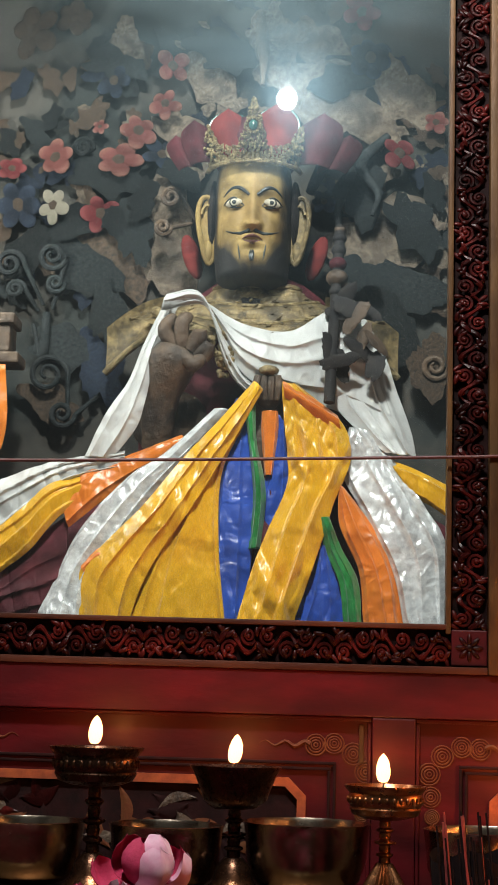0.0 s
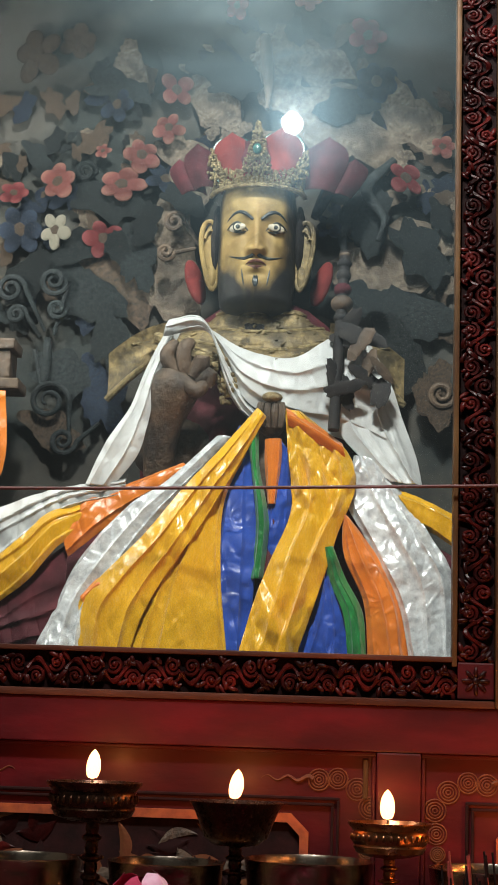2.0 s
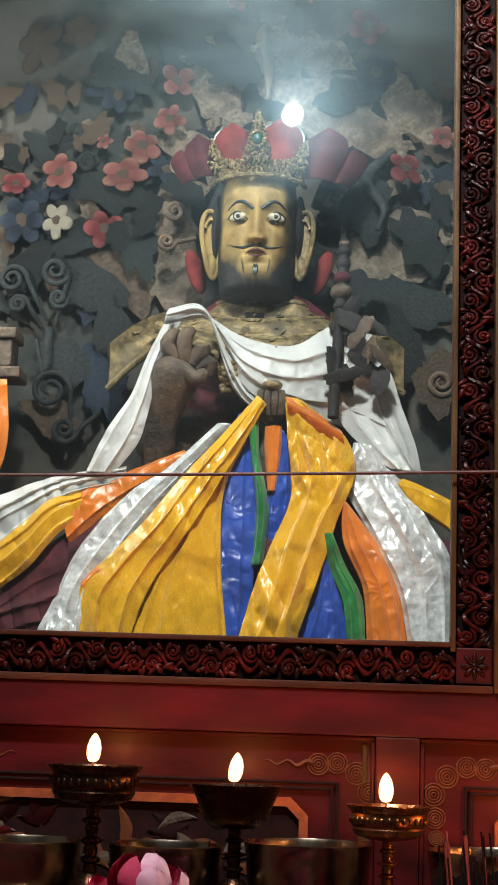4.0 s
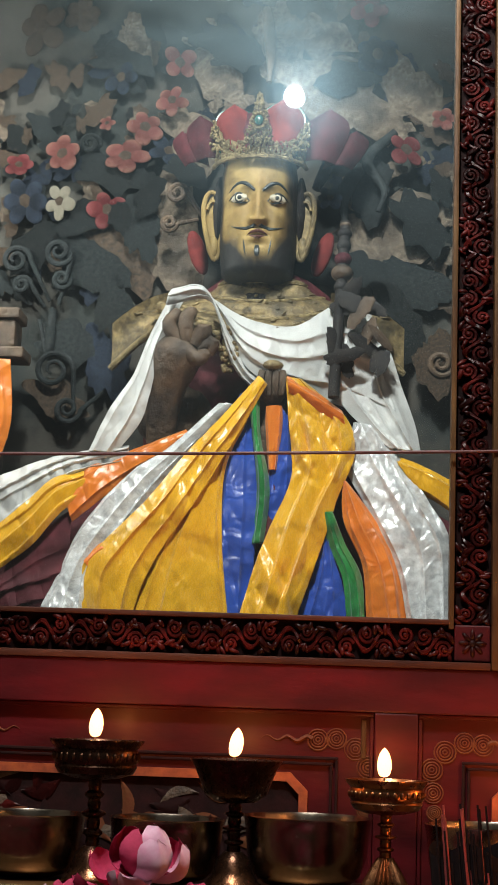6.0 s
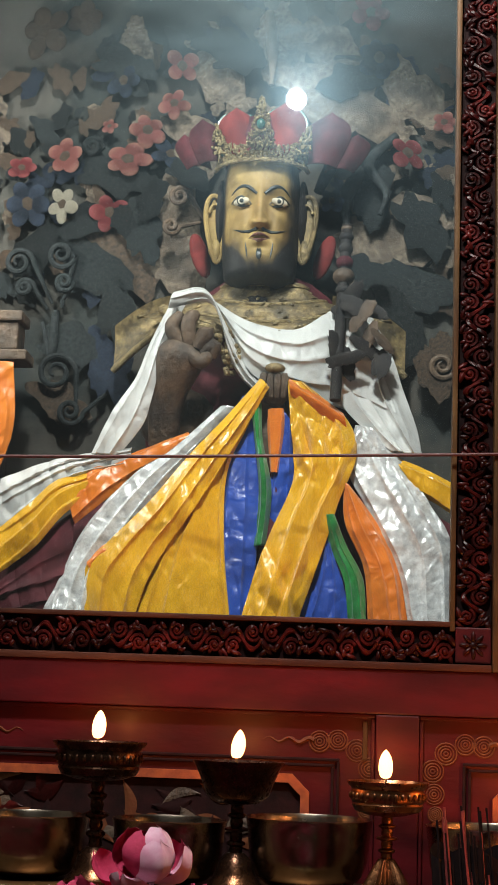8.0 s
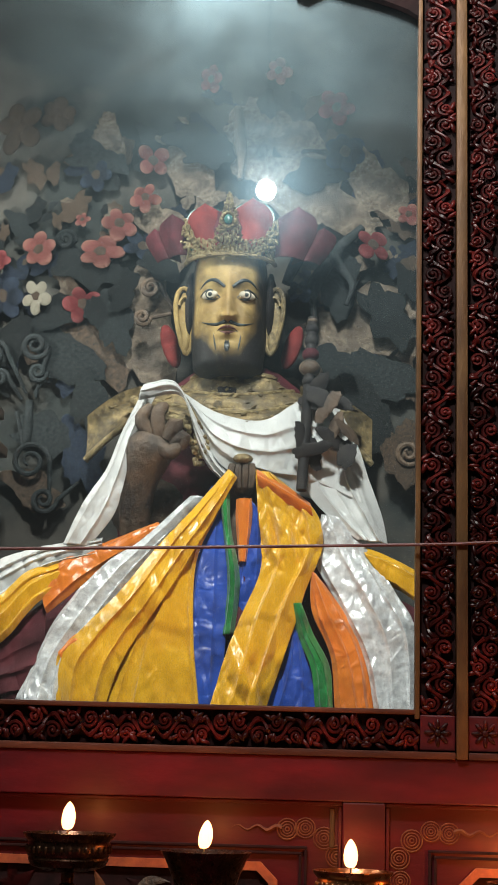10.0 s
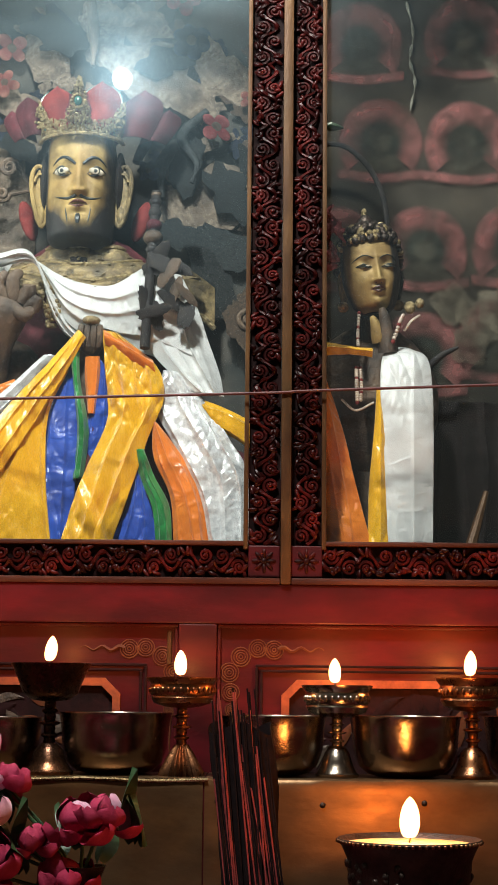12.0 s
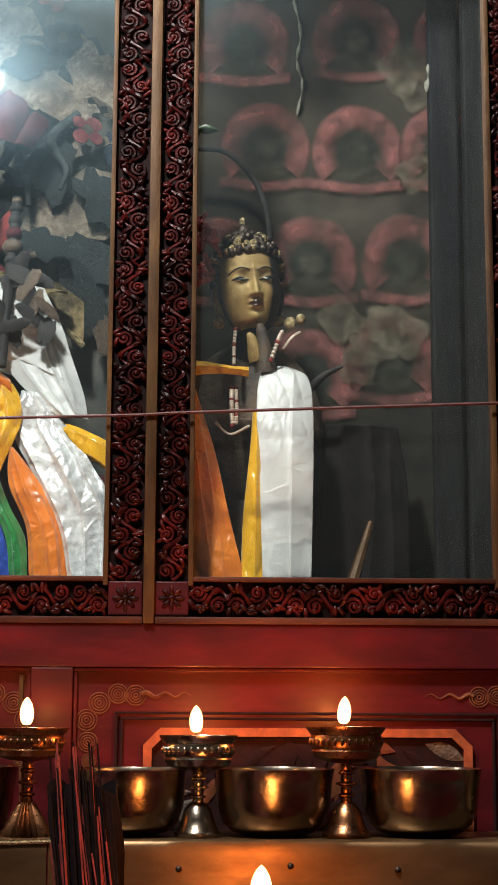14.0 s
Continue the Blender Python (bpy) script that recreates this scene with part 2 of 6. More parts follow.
    globe=glow("lit globe", (0.95, 0.97, 1.0), 5),
)



def add_beard_shade(m, dark):
    """Lets a mesh attribute darken the gilding, for painted beard and painted-on shade."""
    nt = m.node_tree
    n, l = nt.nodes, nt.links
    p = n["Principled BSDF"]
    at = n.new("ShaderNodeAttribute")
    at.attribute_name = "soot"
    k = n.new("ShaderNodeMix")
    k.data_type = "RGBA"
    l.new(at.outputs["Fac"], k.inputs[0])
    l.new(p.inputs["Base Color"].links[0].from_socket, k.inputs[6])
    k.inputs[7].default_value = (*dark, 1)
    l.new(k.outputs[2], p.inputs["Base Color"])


def faded(name, colour, other, cover):
    """Old wall paint, worn thin at its edges and in patches so that the wall shows through."""
    m = surface(name, colour, other, 16, 0.85, spec=0.2, grime=0.5, bump=0.3)
    nt = m.node_tree
    n, l = nt.nodes, nt.links
    at = n.new("ShaderNodeAttribute")
    at.attribute_name = "cover"
    co = n.new("ShaderNodeTexCoord")
    t = n.new("ShaderNodeTexNoise")
    t.inputs["Scale"].default_value, t.inputs["Detail"].default_value = 34, 7
    l.new(co.outputs["Object"], t.inputs["Vector"])
    r = n.new("ShaderNodeMapRange")
    r.inputs[1].default_value, r.inputs[2].default_value = 0.34, 0.60
    r.inputs[3].default_value, r.inputs[4].default_value = 0.25 * cover, cover
    l.new(t.outputs[0], r.inputs[0])
    k = n.new("ShaderNodeMath")
    k.operation = "MULTIPLY"
    l.new(at.outputs["Fac"], k.inputs[0])
    l.new(r.outputs[0], k.inputs[1])
    clear = n.new("ShaderNodeBsdfTransparent")
    mx = n.new("ShaderNodeMixShader")
    l.new(k.outputs[0], mx.inputs[0])
    l.new(clear.outputs[0], mx.inputs[1])
    l.new(n["Principled BSDF"].outputs[0], mx.inputs[2])
    l.new(mx.outputs[0], n["Material Output"].inputs[0])
    return m


def pale_tipped(m, colour):
    """Petals painted paler towards their tips."""
    nt = m.node_tree
    n, l = nt.nodes, nt.links
    p = n["Principled BSDF"]
    co = n.new("ShaderNodeTexCoord")
    sep = n.new("ShaderNodeSeparateXYZ")
    l.new(co.outputs["Object"], sep.inputs[0])
    r = n.new("ShaderNodeMapRange")
    r.inputs[1].default_value, r.inputs[2].default_value, r.inputs[4].default_value = 0.55, 1.05, 0.8
    l.new(sep.outputs[0], r.inputs[0])
    k = n.new("ShaderNodeMix")
    k.data_type = "RGBA"
    l.new(r.outputs[0], k.inputs[0])
    l.new(p.inputs["Base Color"].links[0].from_socket, k.inputs[6])
    k.inputs[7].default_value = (*colour, 1)
    l.new(k.outputs[2], p.inputs["Base Color"])


add_beard_shade(M["gold"], (0.020, 0.019, 0.019))
pale_tipped(M["petal_pink"], (0.44, 0.22, 0.17))
pale_tipped(M["petal_crimson"], (0.38, 0.11, 0.11))
pale_tipped(M["leaf_blue"], (0.055, 0.075, 0.12))
M["halo_pink"] = faded("faded pink paint", (0.33, 0.13, 0.125), (0.20, 0.075, 0.07), 0.85)
M["halo_green"] = faded("sooty green paint", (0.035, 0.045, 0.036), (0.022, 0.024, 0.020), 0.8)
M["halo_pale"] = faded("faded buff paint", (0.22, 0.19, 0.14), (0.13, 0.115, 0.085), 0.7)

# ---------------------------------------------------------------- mesh helpers


def part(name, bm, material, parent=None, label="", smooth=True, at=None):
    me = bpy.data.meshes.new(name)
    bm.to_mesh(me)
    bm.free()
    for k in material if isinstance(material, (list, tuple)) else [material]:
        me.materials.append(M[k] if isinstance(k, str) else k)
    if smooth:
        for f in me.polygons:
            f.use_smooth = True
        me.set_sharp_from_angle(angle=radians(42))
    ob = new(name, me)
    ob.parent = parent
    if at is not None:
        ob.matrix_basis = at
    return tagged(ob, label)


def again(ob, m, parent=None, material=None):
    """Another object on the same mesh."""
    o = new(ob.name.split(".")[0], ob.data)
    o.matrix_basis, o.parent = m, parent if parent else ob.parent
    return o


def empty(name, place, label, category, group="", kind=""):
    e = new(name)
    e.location = place
    e.empty_display_size = 0.02
    return tagged(e, label, category, group, kind)


def box(bm, x0, x1, y0, y1, z0, z1, bevel=0.0, mi=0):
    r = bmesh.ops.create_cube(bm, size=1.0, matrix=Matrix.Translation(((x0 + x1) / 2, (y0 + y1) / 2, (z0 + z1) / 2)) @ Matrix.Diagonal((x1 - x0, y1 - y0, z1 - z0, 1)))
    fs = {f for v in r["verts"] for f in v.link_faces}
    for f in fs:
        f.material_index = mi
    if bevel:
        es = list({e for v in r["verts"] for e in v.link_edges})
        bmesh.ops.bevel(bm, geom=es, offset=bevel, segments=2, affect="EDGES", profile=0.6)
    return bm


def sheet(bm, rows, mi=0, loop=False):
    """Faces between rows of points."""
    vs = [[bm.verts.new(p) for p in r] for r in rows]
    m = len(vs[0])
    for i in range(len(vs) - 1):
        for j in range(m if loop else m - 1):
            k = (j + 1) % m
            f = bm.faces.new((vs[i][j], vs[i][k], vs[i + 1][k], vs[i + 1][j]))
            f.material_index = mi
    return vs


def lathe(bm, profile, c, segs=40, mi=0, flute=0, depth=0.0, cap=True):
    rows = []
    for r, z in profile:
        rows.append([(c[0] + r * (1 + depth * math.cos(flute * a)) * math.cos(a), c[1] + r * (1 + depth * math.cos(flute * a)) * math.sin(a), c[2] + z)
                     for a in (2 * math.pi * k / segs for k in range(segs))])
    vs = sheet(bm, rows, mi, True)
    if cap:
        for row in (vs[0][::-1], vs[-1]):
            if (row[0].co - row[segs // 2].co).length > 1e-5:
                bm.faces.new(row).material_index = mi
    return bm


def tube(bm, pts, radii, segs=8, mi=0):
    pts = [Vector(p) for p in pts]
    if not isinstance(radii, (list, tuple)):
        radii = [radii] * len(pts)
    rows = []
    for i, p in enumerate(pts):
        d = (pts[min(i + 1, len(pts) - 1)] - pts[max(i - 1, 0)]).normalized()
        a = d.cross(Vector((0.02, 1, 0.03))).normalized()
        b = d.cross(a)
        rows.append([p + (a * math.cos(t) + b * math.sin(t)) * radii[i] for t in (2 * math.pi * k / segs for k in range(segs))])
    vs = sheet(bm, rows, mi, True)
    for row in (vs[0][::-1], vs[-1]):
        bm.faces.new(row).material_index = mi
    return bm


def ball(bm, c, r, mi=0, seg=16, rot=None):
    r = r if isinstance(r, tuple) else (r, r, r)
    m = Matrix.Translation(c) @ (rot if rot else Matrix())
    rings = max(seg // 2, 5)
    top = bm.verts.new(m @ Vector((0, 0, r[2])))
    low = bm.verts.new(m @ Vector((0, 0, -r[2])))
    rows = []
    for i in range(1, rings):
        t = math.pi * i / rings
        s, k = math.sin(t), math.cos(t)
        rows.append([bm.verts.new(m @ Vector((r[0] * s * math.cos(2 * math.pi * j / seg), r[1] * s * math.sin(2 * math.pi * j / seg), r[2] * k))) for j in range(seg)])
    for j in range(seg):
        k = (j + 1) % seg
        bm.faces.new((top, rows[0][j], rows[0][k])).material_index = mi
        bm.faces.new((low, rows[-1][k], rows[-1][j])).material_index = mi
        for i in range(rings - 2):
            bm.faces.new((rows[i][j], rows[i + 1][j], rows[i + 1][k], rows[i][k])).material_index = mi
    return bm


def spline(ps, n):
    """n points along a smooth curve through ps."""
    ps = [Vector(p) for p in ps]
    if len(ps) == 2:
        return [ps[0].lerp(ps[1], i / (n - 1)) for i in range(n)]
    out = []
    for i in range(n):
        u = i / (n - 1) * (len(ps) - 1)
        k = min(int(u), len(ps) - 2)
        t = u - k
        p1, p2 = ps[k], ps[k + 1]
        p0 = ps[k - 1] if k else p1 * 2 - p2
        p3 = ps[k + 2] if k + 2 < len(ps) else p2 * 2 - p1
        out.append(0.5 * (2 * p1 + (p2 - p0) * t + (2 * p0 - 5 * p1 + 4 * p2 - p3) * t * t + (3 * p1 - p0 - 3 * p2 + p3) * t ** 3))
    return out


def scarf(name, lefts, rights, material, label, folds=3, amp=0.008, seed=0, nu=110, nv=64, crumple=0.0035, group="offering scarves", parent=None, fan=True):
    """A hanging strip of satin between two edges: a few sharp uneven pleats that run along it, flat panels between them, and crushed facets."""
    L, R = spline(lefts, nu), spline(rights, nu)
    rr = random.Random(100 + seed)
    count = max(1, round(folds * 1.3))
    pleats = []
    for k in range(count):
        v0 = (k + rr.uniform(0.25, 0.75)) / count
        pleats.append((v0, rr.uniform(-0.16, 0.16), rr.choice((-1, 1)), rr.uniform(0.7, 1.3) * amp, rr.uniform(0.0, 0.35), rr.uniform(0.10, 0.22), rr.uniform(0, 6)))
    bm = bmesh.new()
    rows = []
    for i in range(nu):
        u = i / (nu - 1)
        row = []
        grow = (0.55 + 0.45 * u) if fan else 1.0
        width = (R[i] - L[i]).length
        for j in range(nv):
            v = j / (nv - 1)
            p = L[i].lerp(R[i], v)
            d = 0.0
            for v0, slant, side, h, begin, wide, ph in pleats:
                c = v0 + slant * (u - 0.5) + 0.025 * math.sin(5 * u + ph)
                x = (v - c) * side
                live = min(1.0, max(0.0, (u - begin + 0.25) / 0.25))
                # steep on one side, a long flat slope on the other
                d += live * h * grow * (math.exp(-x / wide) if x > 0 else math.exp(x / 0.030))
            q = Vector((p.x * 6 + seed * 7.3, seed, p.z * 4))
            d += crumple * 0.8 * noise.noise(q)
            f = noise.voronoi(Vector((p.x * 34 + p.z * 12 + seed, seed * 3.1, p.z * 11 - p.x * 6)))[0]
            g = noise.voronoi(Vector((p.x * 62 - p.z * 26, seed * 1.7, p.z * 24 + p.x * 17)))[0]
            where = min(1.0, max(0.0, 0.55 + 1.3 * noise.noise(Vector((p.x * 11, seed * 2.3, p.z * 9)))))
            d += crumple * where * (2.1 * (f[1] - f[0]) + 0.75 * (g[1] - g[0]))
            p = p + Vector((0, -d - 0.008 * math.sin(math.pi * v), 0))
            p.y = max(p.y - 0.018 * min(1, max(0, (1.64 - p.z) / 0.24)), -0.028)
            row.append(p)
        rows.append(row)
    sheet(bm, rows)
    ob = part(name, bm, material, parent)
    md = ob.modifiers.new("thickness", "SOLIDIFY")
    md.thickness, md.offset = 0.0014, 1
    return tagged(ob, label, "scarf", group)

# ---------------------------------------------------------------- the room and the cabinet's shell


def setting(name, label, category, boxes, material, bevel=0.0):
    bm = bmesh.new()
    for b in boxes:
        box(bm, *b, bevel=bevel)
    return tagged(part(name, bm, material, smooth=False), label, category, kind="structure")


setting("floor", "dark worn wooden floor boards of the shrine room", "floor", [(-3, 3, -5, 0.9, -0.05, 0)], "planks")
setting("ceiling", "smoke-stained pale ceiling of the room", "ceiling", [(-3, 3, -5, 0.9, 3.3, 3.4)], "plaster")
setting("wall_south", "smoke-stained plaster wall of the shrine room", "wall",
        [(-3, 3, -5.1, -5, 0, 3.3)], "plaster")
setting("wall_east", "smoke-stained plaster side wall", "wall", [(3, 3.1, -5, 0.9, 0, 3.3)], "plaster")
setting("wall_west", "smoke-stained plaster side wall", "wall", [(-3.1, -3, -5, 0.9, 0, 3.3)], "plaster")
setting("wall_north", "smoke-stained plaster wall behind the cabinet", "wall", [(-3, 3, 0.9, 1.0, 0, 3.3)], "plaster")
BACK = 0.30
setting("wall_cabinet_back", "smoke-stained painted back wall of the shrine case", "wall", [(-1.35, -0.035, BACK, BACK + 0.03, 1.30, 2.62)], "mural")
setting("wall_cabinet_back_dark", "sooty painted back wall of the side case", "wall", [(-0.028, 0.60, BACK + 0.02, BACK + 0.05, 1.30, 2.62)], "mural_dark")
setting("wall_cabinet_side", "dark wooden sides of the shrine cabinet", "wall",
        [(0.60, 0.62, 0.03, BACK + 0.05, 1.30, 2.62), (-1.38, -1.355, 0.03, BACK + 0.05, 1.30, 2.62)], "dark_red")
# added light block: keeps the side case's lamp off the large statue
setting("wall_cabinet_partition", "unseen dark board added to keep the side lamp's light out of the large case", "wall", [(-0.041, -0.034, 0.018, BACK - 0.001, 1.386, 2.62)], "dark_red")
setting("ceiling_cabinet", "dark wooden top board of the shrine cabinet", "ceiling", [(-1.38, 0.62, 0.03, BACK + 0.06, 2.625, 2.65)], "dark_red")
setting("shelf_cabinet", "dark wooden floor board inside the shrine cabinet", "shelf", [(-1.35, 0.60, 0.03, BACK - 0.002, 1.36, 1.385)], "dark_red")
setting("wall_cabinet_upper", "dark red wooden board above the glazed doors", "wall", [(-1.38, 0.62, -0.02, 0.02, 2.50, 3.29)], "dark_red")
setting("wall_cabinet_flank", "dark red boards flanking the glazed doors", "wall", [(-2.98, -1.22, -0.01, 0.03, 0.0, 3.29), (0.62, 2.98, -0.01, 0.03, 0.0, 3.29)], "dark_red")

# red panelled base of the cabinet: rails, stile and sunk panels
ZT, ZB = 1.338, 0.86
base = empty("wall_cabinet_base", (0, 0, 0), "red lacquered panelled base of the shrine cabinet", "panelling", kind="structure")
bm = bmesh.new()
box(bm, -1.22, 0.62, -0.010, 0.028, 1.282, ZT, 0.002)
part("top_rail", bm, "red_wood", base, smooth=False)
for a, b in ((-0.190, -0.136), (-0.832, -0.778), (0.474, 0.528)):
    bm = box(bmesh.new(), a, b, -0.0095, 0.028, ZB, 1.2815, 0.002)
    part("stile", bm, "red_wood", base, smooth=False)
for a, b in ((-1.22, -0.8325), (-0.7775, -0.1905), (-0.1355, 0.4735), (0.5285, 0.62)):
    w = box(bmesh.new(), a, b, 0.004, 0.02, ZB, 1.2815)
    part("sunk_panel", w, "red_wood", base, smooth=False)
for a, b in ((-0.7775, -0.1905), (-0.1355, 0.4735)):
    # groove mouldings, a second step and the chamfered orange border
    bm = bmesh.new()
    box(bm, a, b, -0.003, 0.004, 1.2765, 1.2815, 0.0015)
    box(bm, a, a + 0.005, -0.003, 0.004, ZB, 1.276, 0.0015)
    box(bm, b - 0.005, b, -0.003, 0.004, ZB, 1.276, 0.0015)
    part("moulding", bm, "red_wood", base, smooth=False)
    c = (a + b) / 2
    bm = bmesh.new()
    h = 0.250
    for k in (0, 0.007):
        box(bm, c - h + k, c + h - k, -0.002 + k * 0.2, 0.004, 1.222 - k, 1.2255 - k, 0.001)
        box(bm, c - h + k, c - h + 0.0035 + k, -0.002 + k * 0.2, 0.004, ZB, 1.2215 - k, 0.001)
        box(bm, c + h - 0.0035 - k, c + h - k, -0.002 + k * 0.2, 0.004, ZB, 1.2215 - k, 0.001)
    part("inner_moulding", bm, "soot_red", base, smooth=False)
    bm = bmesh.new()
    g, ch, wd = 0.213, 0.022, 0.011
    outer = [(-g, ZB), (-g, 1.205 - ch), (-g + ch, 1.205), (g - ch, 1.205), (g, 1.205 - ch), (g, ZB)]
    inner = [(-g + wd, ZB), (-g + wd, 1.205 - ch - wd * 0.4), (-g + ch + wd * 0.4, 1.205 - wd), (g - ch - wd * 0.4, 1.205 - wd), (g - wd, 1.205 - ch - wd * 0.4), (g - wd, ZB)]
    sheet(bm, [[(c + x, y, z) for x, z in ring] for ring, y in ((outer, 0.004), (outer, -0.003), (inner, -0.003), (inner, 0.004))])
    part("painted_border", bm, "orange_paint", base, "orange painted border with clipped corners", smooth=False)
    bm = bmesh.new()
    sheet(bm, [[(c + x, 0.0035, z) for x, z in inner], [(c + x, 0.0035, ZB) for x, z in inner]])
    part("painted_field", bm, "soot_red", base, smooth=False)
    # painted blossoms and leaves inside the border
    rr = random.Random(5 + int(c * 100))
    for k in range(44):
        x, z = c + rr.uniform(-0.19, 0.19), rr.uniform(1.09, 1.185)
        bm = bmesh.new()
        lw, lh, bend = rr.uniform(0.018, 0.032), rr.uniform(0.006, 0.011), rr.uniform(-0.012, 0.012)
        sheet(bm, [[(lw * (2 * i / 12 - 1), -0.0008 * (1 - abs(q)), lh * q * math.sin(math.pi * i / 12) + bend * math.sin(math.pi * i / 12)) for q in (-1, -0.4, 0, 0.4, 1)] for i in range(13)])
        part("painted_leaf", bm, rr.choice(["clay", "soot_red", "carving", "soot_red", "ochre_line"]), base, at=pose(x, 0.0030 - 0.00003 * k, z, 0, rr.uniform(0, 180), 0))
    # the moulding's highlight, built as a gilt-coloured strip on the left panel
    if c < 0:
        part("gilt_strip", box(bmesh.new(), b - 0.0155, b - 0.0095, -0.0015, 0.004, 1.225, 1.2725, 0.001), "gilt_wood", base, "thin gilt-coloured strip standing in for the moulding's highlight", smooth=False)
    # cloud scrolls of ochre lines at the upper corners
    for side in (-1, 1):
        bm = bmesh.new()
        ox = c + side * (h + 0.037)
        for dx, dz, r in ((0, -0.012, 0.0135), (0.002, -0.040, 0.0125), (0.016, 0.010, 0.0135), (0.040, 0.022, 0.0125), (0.063, 0.020, 0.013), (0.004, -0.064, 0.009)):
            for q in (1.0, 0.72, 0.46, 0.2):
                tube(bm, [(ox - side * dx + r * q * math.cos(t), 0.0035, 1.226 + dz + r * q * math.sin(t)) for t in [k * math.pi / 8 for k in range(17)]], 0.0011, 5)
        tube(bm, [(ox - side * (0.070 + 0.004 * k), 0.0035, 1.247 + 0.003 * math.sin(k)) for k in range(17)], [0.0035 * (1 - k / 18) for k in range(17)], 5)
        tube(bm, [(ox - side * 0.004, 0.0035, 1.154 - 0.006 * k) for k in range(10)], [0.003 * (1 - k / 11) for k in range(10)], 5)
        part("cloud_scroll", bm, "ochre_line", base, "faded ochre painted cloud scroll")

# ---------------------------------------------------------------- glazed doors with carved frames
BOT, TOP = 1.400, 2.355


def scroll_mesh(seed, length=0.05, width=0.040):
    """One length of openwork: a stem that winds along, spirals, leaves and a bud."""
    rr = random.Random(seed)
    bm = bmesh.new()
    n = 22
    tube(bm, [(length * (k / n - 0.5), -0.004 - 0.002 * math.sin(k * 0.6), width * 0.30 * math.sin(2 * math.pi * k / n)) for k in range(n + 1)], [0.0029 + 0.0009 * math.sin(k * 0.9) for k in range(n + 1)], 6)
    for cx, cz, d in ((-0.25, -0.20, 1), (0.25, 0.20, -1)):
        pts, rad = [], []
        turn = rr.uniform(0, 1)
        for k in range(21):
            a = d * (k * 0.52 + turn)
            r = width * 0.26 * (1 - k / 24)
            pts.append((length * cx + r * math.cos(a), -0.0035 - 0.0035 * k / 20, width * cz + r * math.sin(a)))
            rad.append(0.0027 * (1 - 0.5 * k / 20))
        tube(bm, pts, rad, 6)
        ball(bm, (length * cx, -0.007, width * cz), 0.0028, seg=8)
    for k in range(16):
        a = rr.uniform(0, 180)
        c = (length * rr.uniform(-0.48, 0.48), -0.003 - rr.uniform(0, 0.004), width * rr.choice((-1, 1)) * rr.uniform(0.2, 0.44))
        ball(bm, c, (rr.uniform(0.004, 0.0085), 0.0026, 0.0030), seg=8, rot=pose(0, 0, 0, 0, a, rr.uniform(-25, 25)))
    return bm


SCROLLS = []


def carved_strip(door, x0, x1, z0, z1, upright, seed):
    """A recessed dark board with lengths of openwork scroll on it."""
    bm = box(bmesh.new(), x0, x1, 0.001, 0.012, z0, z1)
    back = part("carved_board", bm, "dark_red", door, "dark red board behind the carved scrolls", smooth=False)
    rr = random.Random(seed)
    span = (z1 - z0) if upright else (x1 - x0)
    wide = (x1 - x0) if upright else (z1 - z0)
    count = max(1, round(span / 0.049))
    for k in range(count):
        p = (k + 0.5) / count * span
        if not SCROLLS or len(SCROLLS) < 6:
            o = part("scroll", scroll_mesh(40 + len(SCROLLS)), "carving", back)
            SCROLLS.append(o)
        else:
            o = again(SCROLLS[rr.randrange(6)], Matrix(), back)
        sc = Matrix.Diagonal((span / count / 0.0485, 1, wide / 0.043 * rr.choice((-1, 1)), 1))
        if upright:
            o.matrix_basis = pose((x0 + x1) / 2, 0, z0 + p, 0, 90 + rr.choice((0, 180)), 0) @ sc
        else:
            o.matrix_basis = pose(x0 + p, 0, (z0 + z1) / 2, 0, rr.choice((0, 180)), 0) @ sc
    return back


def rosette(parent, x, z, r):
    bm = bmesh.new()
    box(bm, x - 0.0225, x + 0.0225, -0.008, 0.012, z - 0.0225, z + 0.0225, 0.002)
    b = part("corner_block", bm, "red_wood", parent, "red corner block with a carved rosette", smooth=False)
    bm = bmesh.new()
    ball(bm, (x, -0.008, z), (0.005, 0.004, 0.005), seg=10)
    for k in range(8):
        a = k * 45
        ball(bm, (x + 0.0105 * math.cos(radians(a)), -0.008, z + 0.0105 * math.sin(radians(a))), (0.0075, 0.003, 0.003), seg=8, rot=pose(0, 0, 0, 0, -a, 0))
    part("rosette", bm, "carving", b)


def fillet(parent, x0, x1, z0, z1, y0, material="gilt_wood"):
    """A rounded wooden bar."""
    bm = box(bmesh.new(), x0, x1, y0, 0.016, z0, z1, 0.0018)
    part("fillet", bm, material, parent)


def pane(parent, x0, x1, z0, z1):
    bm = box(bmesh.new(), x0, x1, 0.008, 0.012, z0, z1)
    g = part("pane", bm, GLASS, parent, "dusty clear glass pane", smooth=False)
    g.visible_shadow = False
    return g


